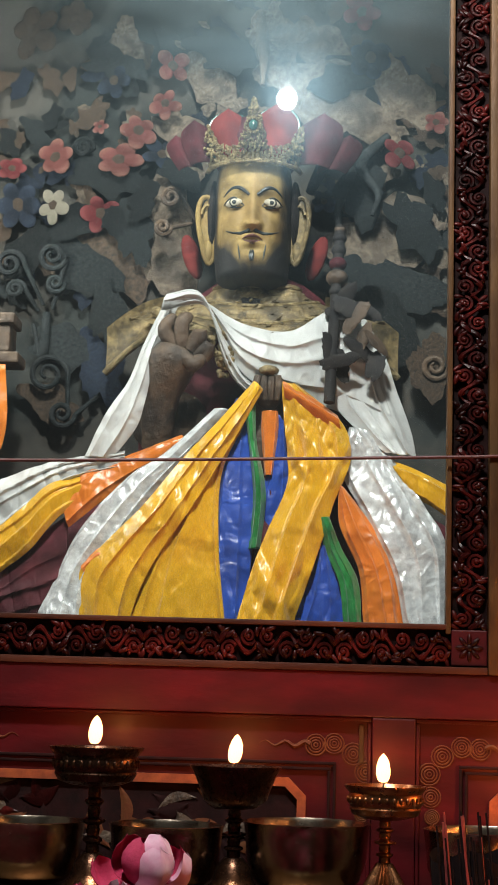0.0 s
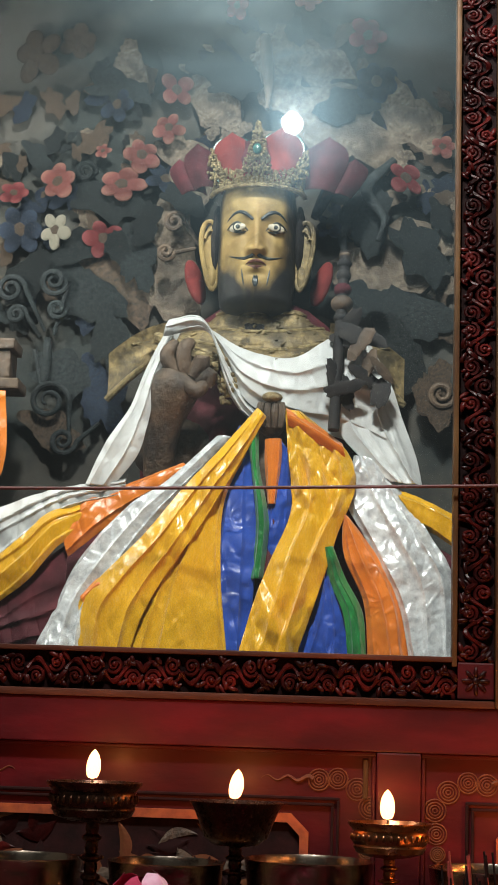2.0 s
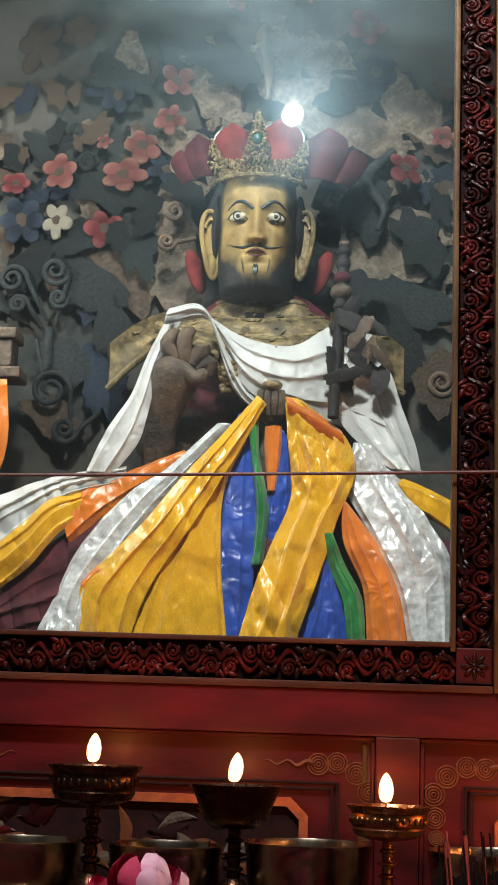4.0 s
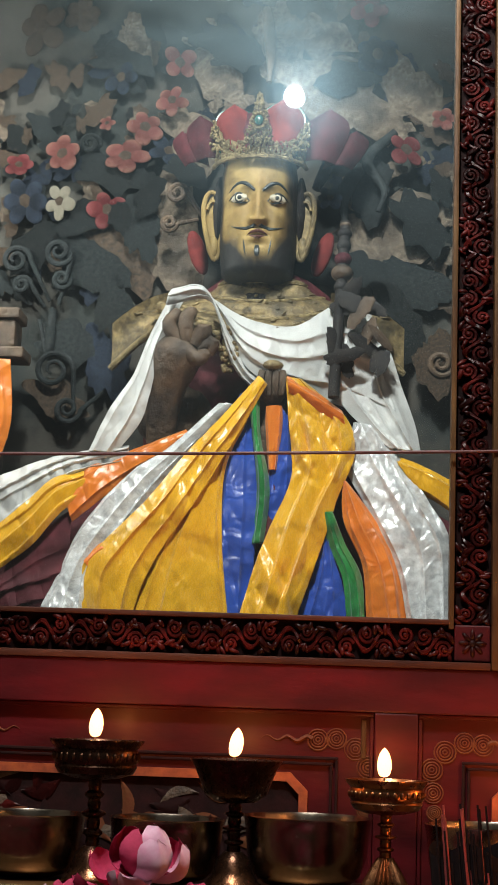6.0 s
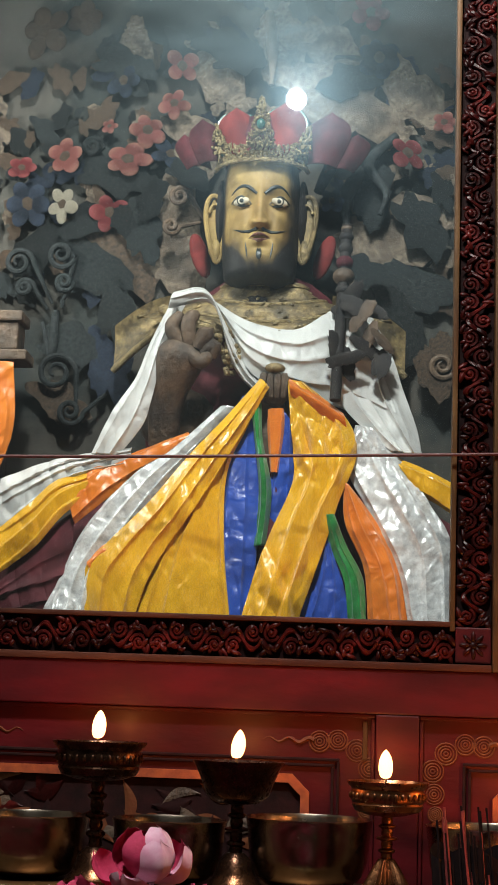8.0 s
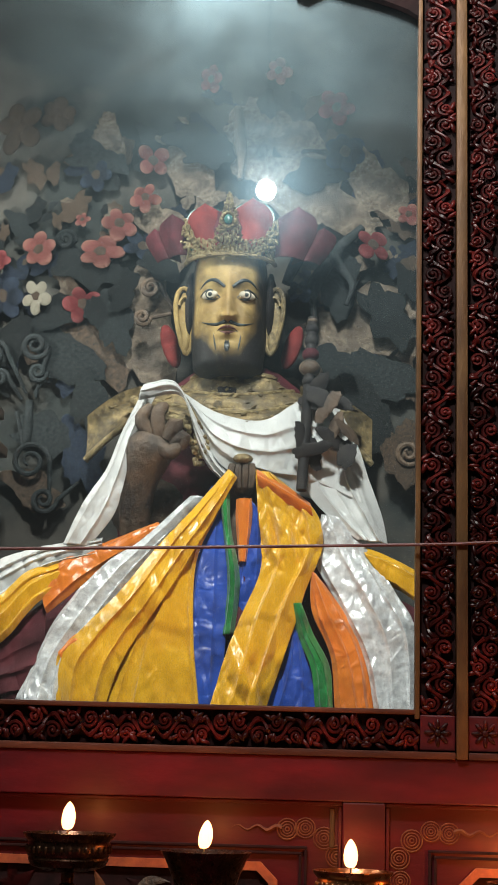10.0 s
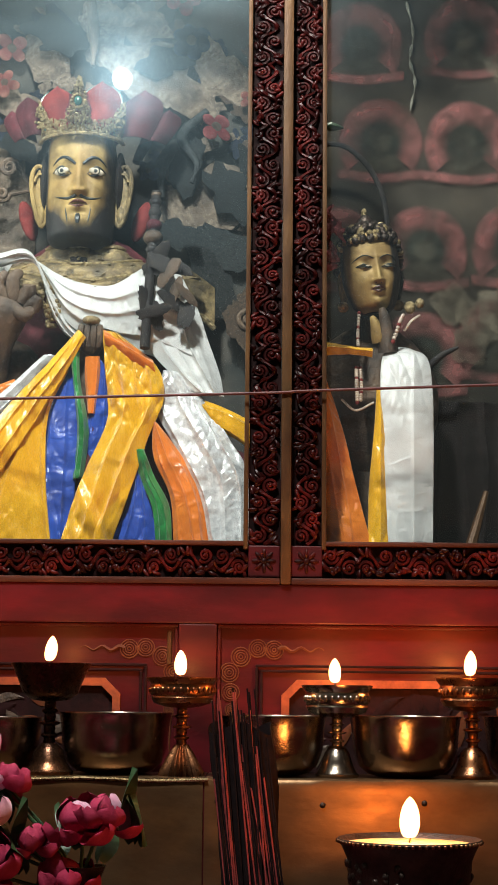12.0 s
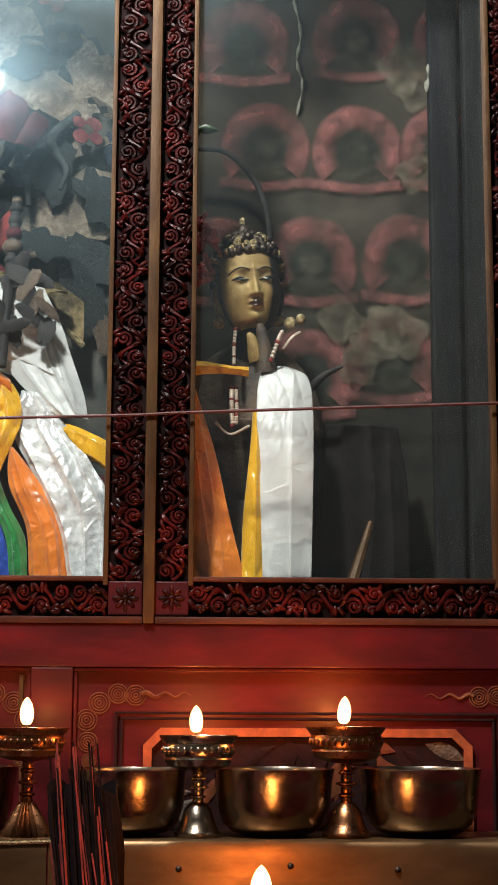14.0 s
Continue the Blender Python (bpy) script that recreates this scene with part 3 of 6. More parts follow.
def door(name, gx0, gx1, label, left_strip, right_strip):
    """gx0, gx1: the edges of the glass. The strips are (x0, x1) of the carved stiles."""
    d = empty(name, (0, 0, 0), label, "cabinet door", kind="structure")
    pane(d, gx0 - 0.004, gx1 + 0.004, BOT - 0.004, TOP + 0.1)
    for i, (a, b) in enumerate((left_strip, right_strip)):
        carved_strip(d, a, b, 1.3955, 2.50, True, 3 + i + int(gx1 * 100))
        rosette(d, (a + b) / 2, 1.3712, 0.02)
    fillet(d, gx0 - 0.0065, gx0, BOT - 0.012, 2.50, -0.010)
    fillet(d, gx1, gx1 + 0.0065, BOT - 0.012, 2.50, -0.010)
    fillet(d, gx0 - 0.006, gx1 + 0.006, 1.3935, BOT, -0.0095, "gilt_wood_x")
    a, b = left_strip[1] + 0.001, right_strip[0] - 0.001
    carved_strip(d, a, b, 1.3480, 1.3930, False, 20 + int(gx1 * 100))
    fillet(d, left_strip[0], right_strip[1], 1.338, 1.3472, -0.013, "gilt_wood_x")
    # lobed lintel board with a carved lip above the glass
    bm = bmesh.new()
    rows = []
    c, w = (gx0 + gx1) / 2, (gx1 - gx0) / 2
    xs = [gx0 + (gx1 - gx0) * k / 60 for k in range(61)]
    edge = []
    for x in xs:
        u = abs(x - c) / w
        edge.append(TOP + 0.006 + (0.048 * max(0.0, min(1, (1 - u) / 0.30)) ** 0.7 if u > 0.60 else 0.075) - 0.014 * math.exp(-((u - 0.63) / 0.04) ** 2))
    sheet(bm, [[(x, y, z) for x, z in zip(xs, zz)] for y, zz in ((0.004, [2.51] * 61), (-0.010, [2.51] * 61), (-0.010, edge), (0.004, edge))])
    part("lintel", bm, "dark_red", d, "lobed carved lintel board")
    return d


door("door_1", -0.96, -0.100, "carved red and gilt frame glazed over the large statue", (-1.0125, -0.967), (-0.093, -0.0475))
door("door_2", 0.018, 0.4155, "carved red and gilt frame glazed over the small statue", (-0.0315, 0.0115), (0.4225, 0.468))
bm = box(bmesh.new(), -0.047, -0.032, -0.017, 0.014, 1.338, 2.50, 0.003)
tagged(part("trim_divider", bm, "gilt_wood"), "worn gilt wooden bar between two carved frames", "trim", kind="structure")

# cord across the doors
bm = bmesh.new()
L0, L1, R0, R1 = (-0.665, -0.020, 1.595), (-0.106, -0.020, 1.611), (0.017, -0.020, 1.617), (0.409, -0.020, 1.633)
tube(bm, spline([(-1.0, -0.020, L0[2]), L0, L1, R0, R1, (0.46, -0.020, R1[2] + 0.001)], 40), 0.0021, 8)
tagged(part("cord", bm, "red_cord"), "thin dark red cord stretched across the cabinet doors", "cord")

# ---------------------------------------------------------------- altar steps
SHELF = 1.0765
step = empty("altar_step", (0, 0, 0), "brass-covered altar step holding bowls and butter lamps", "altar")
bm = box(bmesh.new(), -1.6, 1.2, -0.188, -0.012, 0.86, SHELF - 0.001)
part("core", bm, "red_wood", step, smooth=False)
for a, b in ((-1.6, -0.146), (-0.144, 1.2)):
    bm = bmesh.new()
    xs = [a + (b - a) * k / 60 for k in range(61)]
    wob = lambda x, z: 0.0012 * noise.noise(Vector((x * 9, z * 14, a))) + 0.0008 * noise.noise(Vector((x * 30, z * 30, a)))
    rows = [[(x, -0.190 + wob(x, z), z) for x in xs] for z in (0.86, 0.90, 0.94, 0.98, 1.01, 1.04, 1.06, 1.070)]
    rows += [[(x, -0.190 + 0.0015, 1.0755) for x in xs], [(x, -0.186, SHELF + 0.0006) for x in xs], [(x, -0.10, SHELF + wob(x, 3)) for x in xs], [(x, -0.012, SHELF) for x in xs]]
    sheet(bm, rows)
    part("brass_sheet", bm, "brass", step, "dented tarnished brass sheet")
bm = bmesh.new()
tube(bm, [(-1.6 + k * 0.02, -0.1905 + 0.0006 * math.sin(k), 1.0750 + 0.0012 * math.sin(k * 0.7)) for k in range(74)], 0.0028, 8)
part("lip", bm, "brass_edge", step, "bright brass edge of the step")
rivets = None
for k in range(14):
    x = -1.028 + k * 0.129 + 0.004 * math.sin(k * 5)
    if rivets is None:
        rivets = part("rivet", lathe(bmesh.new(), [(0.0001, 0.003), (0.002, 0.0026), (0.0034, 0.001), (0.0038, 0)], (0, 0, 0), 12, cap=False), "dark_metal", step, at=pose(x, -0.191, 1.047, 90, 0, 0))
    else:
        again(rivets, pose(x, -0.191, 1.047 + 0.002 * math.sin(k * 3), 90, 0, 0))
table = empty("altar_table", (0, 0, 0), "red lacquered altar table in front of the step", "table")
part("tabletop", box(bmesh.new(), -1.6, 1.2, -0.85, -0.192, 0.82, 0.88, 0.006), "red_wood", table, smooth=False)
part("panelled_body", box(bmesh.new(), -1.55, 1.15, -0.80, -0.192, 0.0, 0.8195, 0.004), "dark_red", table, smooth=False)
part("step_body", box(bmesh.new(), -1.55, 1.15, -0.1915, -0.012, 0.0, 0.8595, 0.004), "dark_red", step, smooth=False)

# ---------------------------------------------------------------- bowls and lamps on the step


def bowl(x, y, r, label):
    h = 0.080 * r / 0.075
    prof = [(0.0005, 0.003), (r * 0.42, 0.003), (r * 0.50, 0.0), (r * 0.68, 0.004), (r * 0.84, h * 0.18), (r * 0.93, h * 0.42), (r * 0.97, h * 0.8), (r * 1.0, h * 0.97), (r * 1.02, h),
            (r * 0.985, h * 1.005), (r * 0.96, h * 0.96), (r * 0.94, h * 0.8), (r * 0.90, h * 0.42), (r * 0.8, h * 0.2), (r * 0.4, h * 0.1), (0.0005, h * 0.09)]
    ob = part("offering_bowl", lathe(bmesh.new(), prof, (0, 0, 0), 56, cap=False), "bowl", at=pose(x, y, SHELF + 0.0015))
    return tagged(ob, label, "bowl", "offering bowls")


for x, r in ((-0.935, 0.072), (-0.77, 0.070), (-0.600, 0.068), (-0.434, 0.068), (-0.268, 0.075), (-0.058, 0.073), (0.120, 0.074), (0.300, 0.075), (0.48, 0.075)):
    bowl(x, -0.10 + 0.004 * math.sin(x * 40), r, "worn brass water offering bowl on the altar step")


def flame(parent, c, h, lean=0.0, power=0.5):
    bm = bmesh.new()
    prof = [(0.0003, 0.0), (0.15, 0.03), (0.22, 0.12), (0.265, 0.28), (0.27, 0.45), (0.245, 0.62), (0.19, 0.78), (0.11, 0.91), (0.05, 0.97), (0.0005, 1.0)]
    lathe(bm, [(max(r * h * 0.84, 0.0003), z * h * 0.9) for r, z in prof], (0, 0, 0), 18, cap=False)
    for v in bm.verts:
        v.co.x += lean * v.co.z + 0.06 * h * math.sin(v.co.z / h * 3.0) * lean * 3
    part("flame", bm, "flame", parent, "burning flame", at=pose(*c)).visible_shadow = False
    bm = tube(bmesh.new(), [(0, 0, -0.008), (0.0006, 0, 0.0), (0.0015, 0, 0.006)], 0.0012, 6)
    part("wick", bm, "wick", parent, at=pose(c[0], c[1], c[2]))
    b = parent.location
    lamp("flame_light", "POINT", (b.x + c[0], b.y + c[1], b.z + c[2] + h * 0.45), power, WARM, h * 0.2)


def butter_lamp(x, y, rim, r, cup_h, material, style, lean, label, z0=SHELF, fh=0.037, power=0.28):
    e = empty("butter_lamp", (x, y, z0 + 0.001), label, "butter lamp", "butter lamps")
    H = rim - z0 - 0.001
    ch = cup_h
    bot = H - ch
    if style == "flared":
        cup = [(r * 0.16, bot - 0.002), (r * 0.45, bot), (r * 0.68, bot + ch * 0.18), (r * 0.78, bot + ch * 0.5), (r * 0.90, bot + ch * 0.8), (r * 1.0, H - 0.001), (r * 1.005, H), (r * 0.95, H - 0.001), (r * 0.80, H - ch * 0.2), (0.001, H - ch * 0.22)]
    else:
        cup = [(r * 0.16, bot - 0.002), (r * 0.5, bot), (r * 0.80, bot + ch * 0.12), (r * 0.88, bot + ch * 0.3), (r * 0.86, bot + ch * 0.36), (r * 0.90, bot + ch * 0.42), (r * 0.90, bot + ch * 0.72), (r * 0.88, bot + ch * 0.76),
               (r * 1.0, H - 0.003), (r * 1.01, H), (r * 0.95, H), (r * 0.84, H - ch * 0.22), (0.001, H - ch * 0.24)]
    bm = lathe(bmesh.new(), cup, (0, 0, 0), 48, cap=False)
    part("cup", bm, material, e)
    if style != "flared":
        bm = bmesh.new()
        ball(bm, (0, 0, 0), (0.0024, 0.0024, ch * 0.11), seg=7)
        bead = None
        for k in range(32):
            a = 2 * math.pi * k / 32
            m = pose(r * 0.905 * math.cos(a), r * 0.905 * math.sin(a), bot + ch * 0.57)
            if bead is None:
                bead = part("bead", bm, material, e, at=m)
            else:
                again(bead, m)
    f = r * 0.60
    if style == "fluted":
        foot = [(f * 1.02, 0), (f, 0.004), (f * 0.78, 0.016), (f * 0.52, 0.03), (f * 0.30, 0.040)]
        part("foot", lathe(bmesh.new(), foot, (0, 0, 0), 96, flute=24, depth=0.07), material, e, "fluted spreading foot")
    else:
        foot = [(f, 0), (f * 1.02, 0.004), (f * 0.90, 0.007), (f * 0.86, 0.010), (f * 0.80, 0.012), (f * 0.70, 0.02), (f * 0.58, 0.032), (f * 0.32, 0.040)]
        part("foot", lathe(bmesh.new(), foot, (0, 0, 0), 40), material, e)
    s = r * 0.13
    zs, prof = 0.039, []
    n = 7
    L = bot - 0.002 - zs
    for k in range(n):
        z = zs + L * k / n
        w = s * (1.6 if k % 2 else 1.1) * (1.25 if k == n // 2 else 1)
        prof += [(s, z), (w, z + L / n * 0.35), (w, z + L / n * 0.6), (s, z + L / n * 0.9)]
    prof.append((s * 1.4, bot))
    part("stem", lathe(bmesh.new(), prof, (0, 0, 0), 28), material, e, "turned stem with rings")
    part("butter", lathe(bmesh.new(), [(r * 0.80, H - ch * 0.16), (0.0005, H - ch * 0.15)], (0, 0, 0), 32, cap=False), "butter", e, "melted butter")
    flame(e, (-0.003, 0, H + 0.003), fh, lean, power)
    return e


butter_lamp(-0.517, -0.13, 1.239, 0.055, 0.044, "sooty_copper", "ring", 0.05, "dark copper butter lamp with a wide chased cup, burning")
butter_lamp(-0.352, -0.13, 1.222, 0.054, 0.048, "sooty_copper", "flared", 0.10, "dark copper butter lamp with a flared cup, burning")
butter_lamp(-0.177, -0.13, 1.205, 0.0475, 0.038, "copper", "fluted", 0.0, "copper butter lamp on a fluted foot, burning")
butter_lamp(0.028, -0.13, 1.197, 0.047, 0.041, "bowl", "ring", 0.0, "brass butter lamp with a ringed cup, burning", fh=0.036, power=0.8)
butter_lamp(0.207, -0.13, 1.208, 0.048, 0.042, "copper", "ring", 0.05, "copper butter lamp with a turned stem, burning", fh=0.037, power=0.8)


def near_lamp():
    x, y, rim, r = 0.093, -0.45, 1.027, 0.080
    e = empty("butter_lamp", (x, y, 0.881), "large dark metal butter lamp full of melted butter, burning", "butter lamp", "butter lamps")
    H = rim - 0.881
    cup = [(r * 0.2, H - 0.10), (r * 0.5, H - 0.095), (r * 0.72, H - 0.075), (r * 0.83, H - 0.045), (r * 0.86, H - 0.022), (r * 0.95, H - 0.006), (r * 1.0, H - 0.001), (r * 0.99, H + 0.001), (r * 0.94, H - 0.001), (r * 0.88, H - 0.007), (0.001, H - 0.008)]
    part("cup", lathe(bmesh.new(), cup, (0, 0, 0), 64, cap=False), "dark_metal", e)
    bm = bmesh.new()
    for k in range(70):
        a = 2 * math.pi * k / 70
        ball(bm, (r * 0.995 * math.cos(a), r * 0.995 * math.sin(a), H - 0.002), 0.0022, seg=6)
    part("beaded_rim", bm, "copper", e, "beaded copper rim")
    bm = bmesh.new()
    rr = random.Random(9)
    for k in range(90):
        a, q = rr.uniform(0, 6.28), rr.uniform(0, 1)
        rad = r * (0.79 + 0.065 * q)
        ball(bm, (rad * math.cos(a), rad * math.sin(a), H - 0.062 + 0.038 * q), (0.004, 0.004, 0.0045), seg=6)
    part("embossing", bm, "dark_metal", e, "embossed dark blossoms")
    part("foot", lathe(bmesh.new(), [(0.05, 0), (0.048, 0.008), (0.03, 0.02), (0.016, 0.04), (0.02, 0.055), (0.016, 0.08)], (0, 0, 0), 36), "dark_metal", e)
    part("butter", lathe(bmesh.new(), [(r * 0.90, H - 0.005), (0.0005, H - 0.004)], (0, 0, 0), 40, cap=False), "butter", e, "melted yellow butter")
    flame(e, (0, 0, H + 0.001), 0.050, 0.02, 1.3)


near_lamp()

# incense bundle in a dark wrapper
inc = empty("incense_bundle", (-0.090, -0.30, 0.881), "bundle of red incense sticks in a dark holder", "incense")
bm = bmesh.new()
rows = []
for k in range(12):
    u = k / 11
    w = 0.034 - 0.004 * math.sin(u * 5) + 0.006 * (1 - u)
    rows.append([((w + 0.003 * math.sin(5 * a + k)) * math.cos(a) + 0.020 * (1 - u) - 0.006, 0.028 * math.sin(a), 0.262 * u * (1 + 0.03 * math.sin(3 * a)) - 0.0) for a in (2 * math.pi * j / 28 for j in range(28))])
vs = sheet(bm, rows, 0, True)
bm.faces.new(vs[0][::-1])
part("wrapper", bm, "incense", inc, "dark folded wrapper")
rr = random.Random(4)
for k in range(54):
    x = -0.024 + rr.random() * 0.026 if k > 30 else 0.002 + rr.random() * 0.042
    yy = -0.030 - rr.random() * 0.008
    ln = rr.uniform(0.18, 0.31)
    bm = tube(bmesh.new(), [(x + 0.018 - rr.uniform(0.0, 0.012), yy, 0.0), (x - 0.018 + rr.uniform(-0.004, 0.008), yy + 0.004, ln)], 0.0011, 6)
    part("stick", bm, rr.choice(["incense", "incense", "incense_red"]), inc)

# pink cloth flowers in a vase
vase = empty("flower_vase", (-0.285, -0.32, 0.881), "vase of pink artificial cloth flowers", "flowers")
part("vase", lathe(bmesh.new(), [(0.035, 0), (0.045, 0.03), (0.04, 0.06), (0.022, 0.08), (0.03, 0.10), (0.026, 0.10), (0.002, 0.07)], (0, 0, 0), 36), "dark_metal", vase)


def petal_mesh(wide, long, cup, seed):
    """A cupped cloth petal with a rolled, wavy edge."""
    bm = bmesh.new()
    n, m = 12, 10
    rows = []
    for i in range(n + 1):
        q = i / n
        w = wide * (0.22 + 0.78 * math.sin(math.pi * min(1, 0.08 + 0.70 * q)) ** 0.8) * (1 if q < 0.8 else math.sqrt(max(0.03, 1 - ((q - 0.8) / 0.21) ** 2)))
        row = []
        for j in range(m + 1):
            t = j / m * 2 - 1
            edge = 0.0030 * q * q * math.sin(5 * t + 3 * seed) + 0.0022 * noise.noise(Vector((t * 2, q * 3, seed)))
            row.append((w * t, -long * 0.34 * math.sin(math.pi * q * 0.75) + cup * t * t * w + 0.016 * q ** 4 + edge, long * q * (1 - 0.07 * t * t)))
        rows.append(row)
    sheet(bm, rows)
    return bm


PETALS = []
for k, (w, ln, cp) in enumerate(((0.020, 0.050, 0.55), (0.024, 0.054, 0.40), (0.017, 0.046, 0.70))):
    for tone in ("flower_pink", "flower_pale"):
        o = part("petal", petal_mesh(w, ln, cp, k), tone, vase)
        PETALS.append(o.data)
        bpy.data.objects.remove(o)
rr = random.Random(12)
HEADS = [(x - vase.location.x, y - vase.location.y, z - vase.location.z, p, s) for (x, y, z), p, s in (
    ((-0.283, -0.325, 1.038), 0, 0.95), ((-0.262, -0.320, 1.050), 0, 0.85), ((-0.338, -0.340, 1.020), 0, 0.7), ((-0.432, -0.325, 1.122), 0, 1.25), ((-0.398, -0.350, 1.046), 1, 0.95), ((-0.385, -0.360, 0.995), 0, 0.95),
    ((-0.463, -0.335, 1.050), 0, 1.0), ((-0.375, -0.315, 1.090), 0, 0.75), ((-0.500, -0.330, 1.080), 0, 1.0), ((-0.300, -0.330, 0.975), 0, 0.9))]
for dx, dy, dz, p, sc in HEADS:
    part("stem", tube(bmesh.new(), spline([(0, 0, 0.08), (dx * 0.4, dy * 0.4, 0.08 + (dz - 0.12) * 0.6), (dx, dy, dz - 0.02)], 10), 0.0022, 6), "leaf_green", vase)
    lean = pose(dx, dy, dz - 0.022, rr.uniform(0, 30), rr.uniform(-28, 28), rr.uniform(0, 360))
    for k in range(11):
        ring = 0 if k < 4 else 1
        opened = (rr.uniform(4, 32) if ring == 0 else rr.uniform(38, 95))
        m = lean @ pose(0, 0, 0, 0, 0, k * (90 if ring == 0 else 360 / 7) + rr.uniform(-14, 14)) @ pose(0, -0.003, 0, opened, 0, 0) @ Matrix.Diagonal((sc, sc, sc * rr.uniform(0.85, 1.1), 1))
        o = new("petal", PETALS[2 * rr.randrange(3) + (1 if p and ring else (rr.random() < 0.06))])
        o.matrix_basis, o.parent = m, vase
for k in range(10):
    m = pose(rr.uniform(-0.1, 0.08), rr.uniform(-0.03, 0.02), rr.uniform(0.09, 0.15), rr.uniform(-60, -10), 0, rr.uniform(0, 360))
    bm = bmesh.new()
    sheet(bm, [[(0.014 * math.sin(math.pi * i / 10) * (j - 2) / 2, 0.004 * abs(j - 2), 0.07 * i / 10) for j in range(5)] for i in range(1, 11)])
    part("leaf", bm, "leaf_green", vase, at=m)

# bulb in front of the cabinet, hung from the ceiling
hang = empty("hanging_bulb", BULB, "bare white bulb on a cable in front of the cabinet", "lamp")
part("bulb", ball(bmesh.new(), (0, 0, 0), 0.017, seg=24), "bulb", hang, "glowing bulb").visible_shadow = False
part("socket", lathe(bmesh.new(), [(0.012, 0.02), (0.016, 0.03), (0.016, 0.06), (0.004, 0.065)], (0, 0, 0), 20), "dark_metal", hang)
part("cable", tube(bmesh.new(), [(0, 0, 0.06), (0, 0, 3.3 - BULB[2])], 0.003, 8), "dark_metal", hang)

# added out of view: brightens the scarves and hazes the upper glass
glb = empty("ceiling_lamp", GLOBE, "unseen white globe lamp added under the ceiling to light the case", "lamp")
part("globe", ball(bmesh.new(), (0, 0, 0), 0.09, seg=32), "globe", glb, "lit white globe").visible_shadow = False
part("fitting", lathe(bmesh.new(), [(0.04, 0.08), (0.05, 0.09), (0.05, 0.16), (0.01, 0.16)], (0, 0, 0), 24), "dark_metal", glb)

# ---------------------------------------------------------------- carved flowers behind the large statue
aureole = empty("carved_aureole", (0, 0, 0), "painted aureole of carved flowers and leaves behind the statue", "carving")
bm = bmesh.new()
ball(bm, (0.62, 0, 0), (0.46, 0.30, 0.40), seg=14)
PET = part("petal", bm, "petal_pink", aureole)
bm = bmesh.new()
ball(bm, (0, 0, 0), (0.30, 0.22, 0.30), seg=12)
BOSS = bm
PET_MESH = {}
for k in ("petal_pink", "petal_white", "petal_crimson", "leaf_blue", "clay"):
    me = PET.data.copy()
    me.materials[0] = M[k]
    PET_MESH[k] = me
bpy.data.objects.remove(PET)
boss_ob = part("flower", BOSS, "clay", aureole)
used = False


def relief_flower(c, r, kind, n=5, turn=0.0):
    global used
    m = pose(c[0], c[1], c[2], random.uniform(-15, 15), turn, random.uniform(-15, 15)) @ Matrix.Diagonal((r * random.uniform(0.9, 1.1), r * 0.36, r * random.uniform(0.8, 1.05), 1))
    if used:
        f = again(boss_ob, m)
    else:
        f, used = boss_ob, True
        f.matrix_basis = m
    for k in range(n):
        o = new("petal", PET_MESH[kind])
        o.parent = f
        o.matrix_basis = pose(0, 0, 0, 0, 360 * k / n + random.uniform(-9, 9), 0) @ pose(0, 0, 0, random.uniform(-20, 20), 0, random.uniform(0, 24)) @ Matrix.Diagonal((random.uniform(0.85, 1.08), 1, random.uniform(0.8, 1.1), 1))


for c, r, kind, n, turn in (
        ((-0.503, 0.270, 2.257), 0.030, "petal_pink", 4, 45), ((-0.512, 0.260, 2.192), 0.026, "petal_pink", 5, 10), ((-0.581, 0.270, 2.106), 0.034, "petal_pink", 5, 0), ((-0.552, 0.270, 2.153), 0.030, "petal_pink", 5, 30),
        ((-0.676, 0.260, 2.029), 0.026, "petal_white", 5, 20), ((-0.678, 0.270, 2.109), 0.030, "petal_pink", 5, 60), ((-0.155, 0.250, 2.114), 0.034, "petal_crimson", 4, 45), ((-0.215, 0.280, 2.352), 0.030, "petal_crimson", 5, 10),
        ((-0.743, 0.270, 2.090), 0.024, "petal_crimson", 5, 0), ((-0.604, 0.270, 2.020), 0.030, "petal_crimson", 5, 30), ((-0.100, 0.270, 2.171), 0.022, "petal_pink", 5, 0), ((-0.613, 0.280, 2.162), 0.014, "petal_pink", 5, 0),
        ((-0.309, 0.280, 2.415), 0.024, "petal_pink", 5, 0), ((-0.416, 0.280, 2.400), 0.022, "petal_crimson", 5, 0), ((-0.731, 0.270, 2.032), 0.036, "leaf_blue", 6, 0), ((-0.595, 0.280, 2.237), 0.03, "leaf_blue", 5, 0),
        ((-0.200, 0.280, 2.278), 0.036, "leaf_blue", 6, 20), ((-0.515, 0.280, 2.119), 0.028, "leaf_blue", 5, 20), ((-0.267, 0.250, 2.037), 0.020, "leaf_blue", 6, 0), ((-0.662, 0.285, 2.344), 0.032, "clay", 5, 0), ((-0.724, 0.285, 2.320), 0.045, "clay", 5, 40)):
    relief_flower(c, r, kind, n, turn)


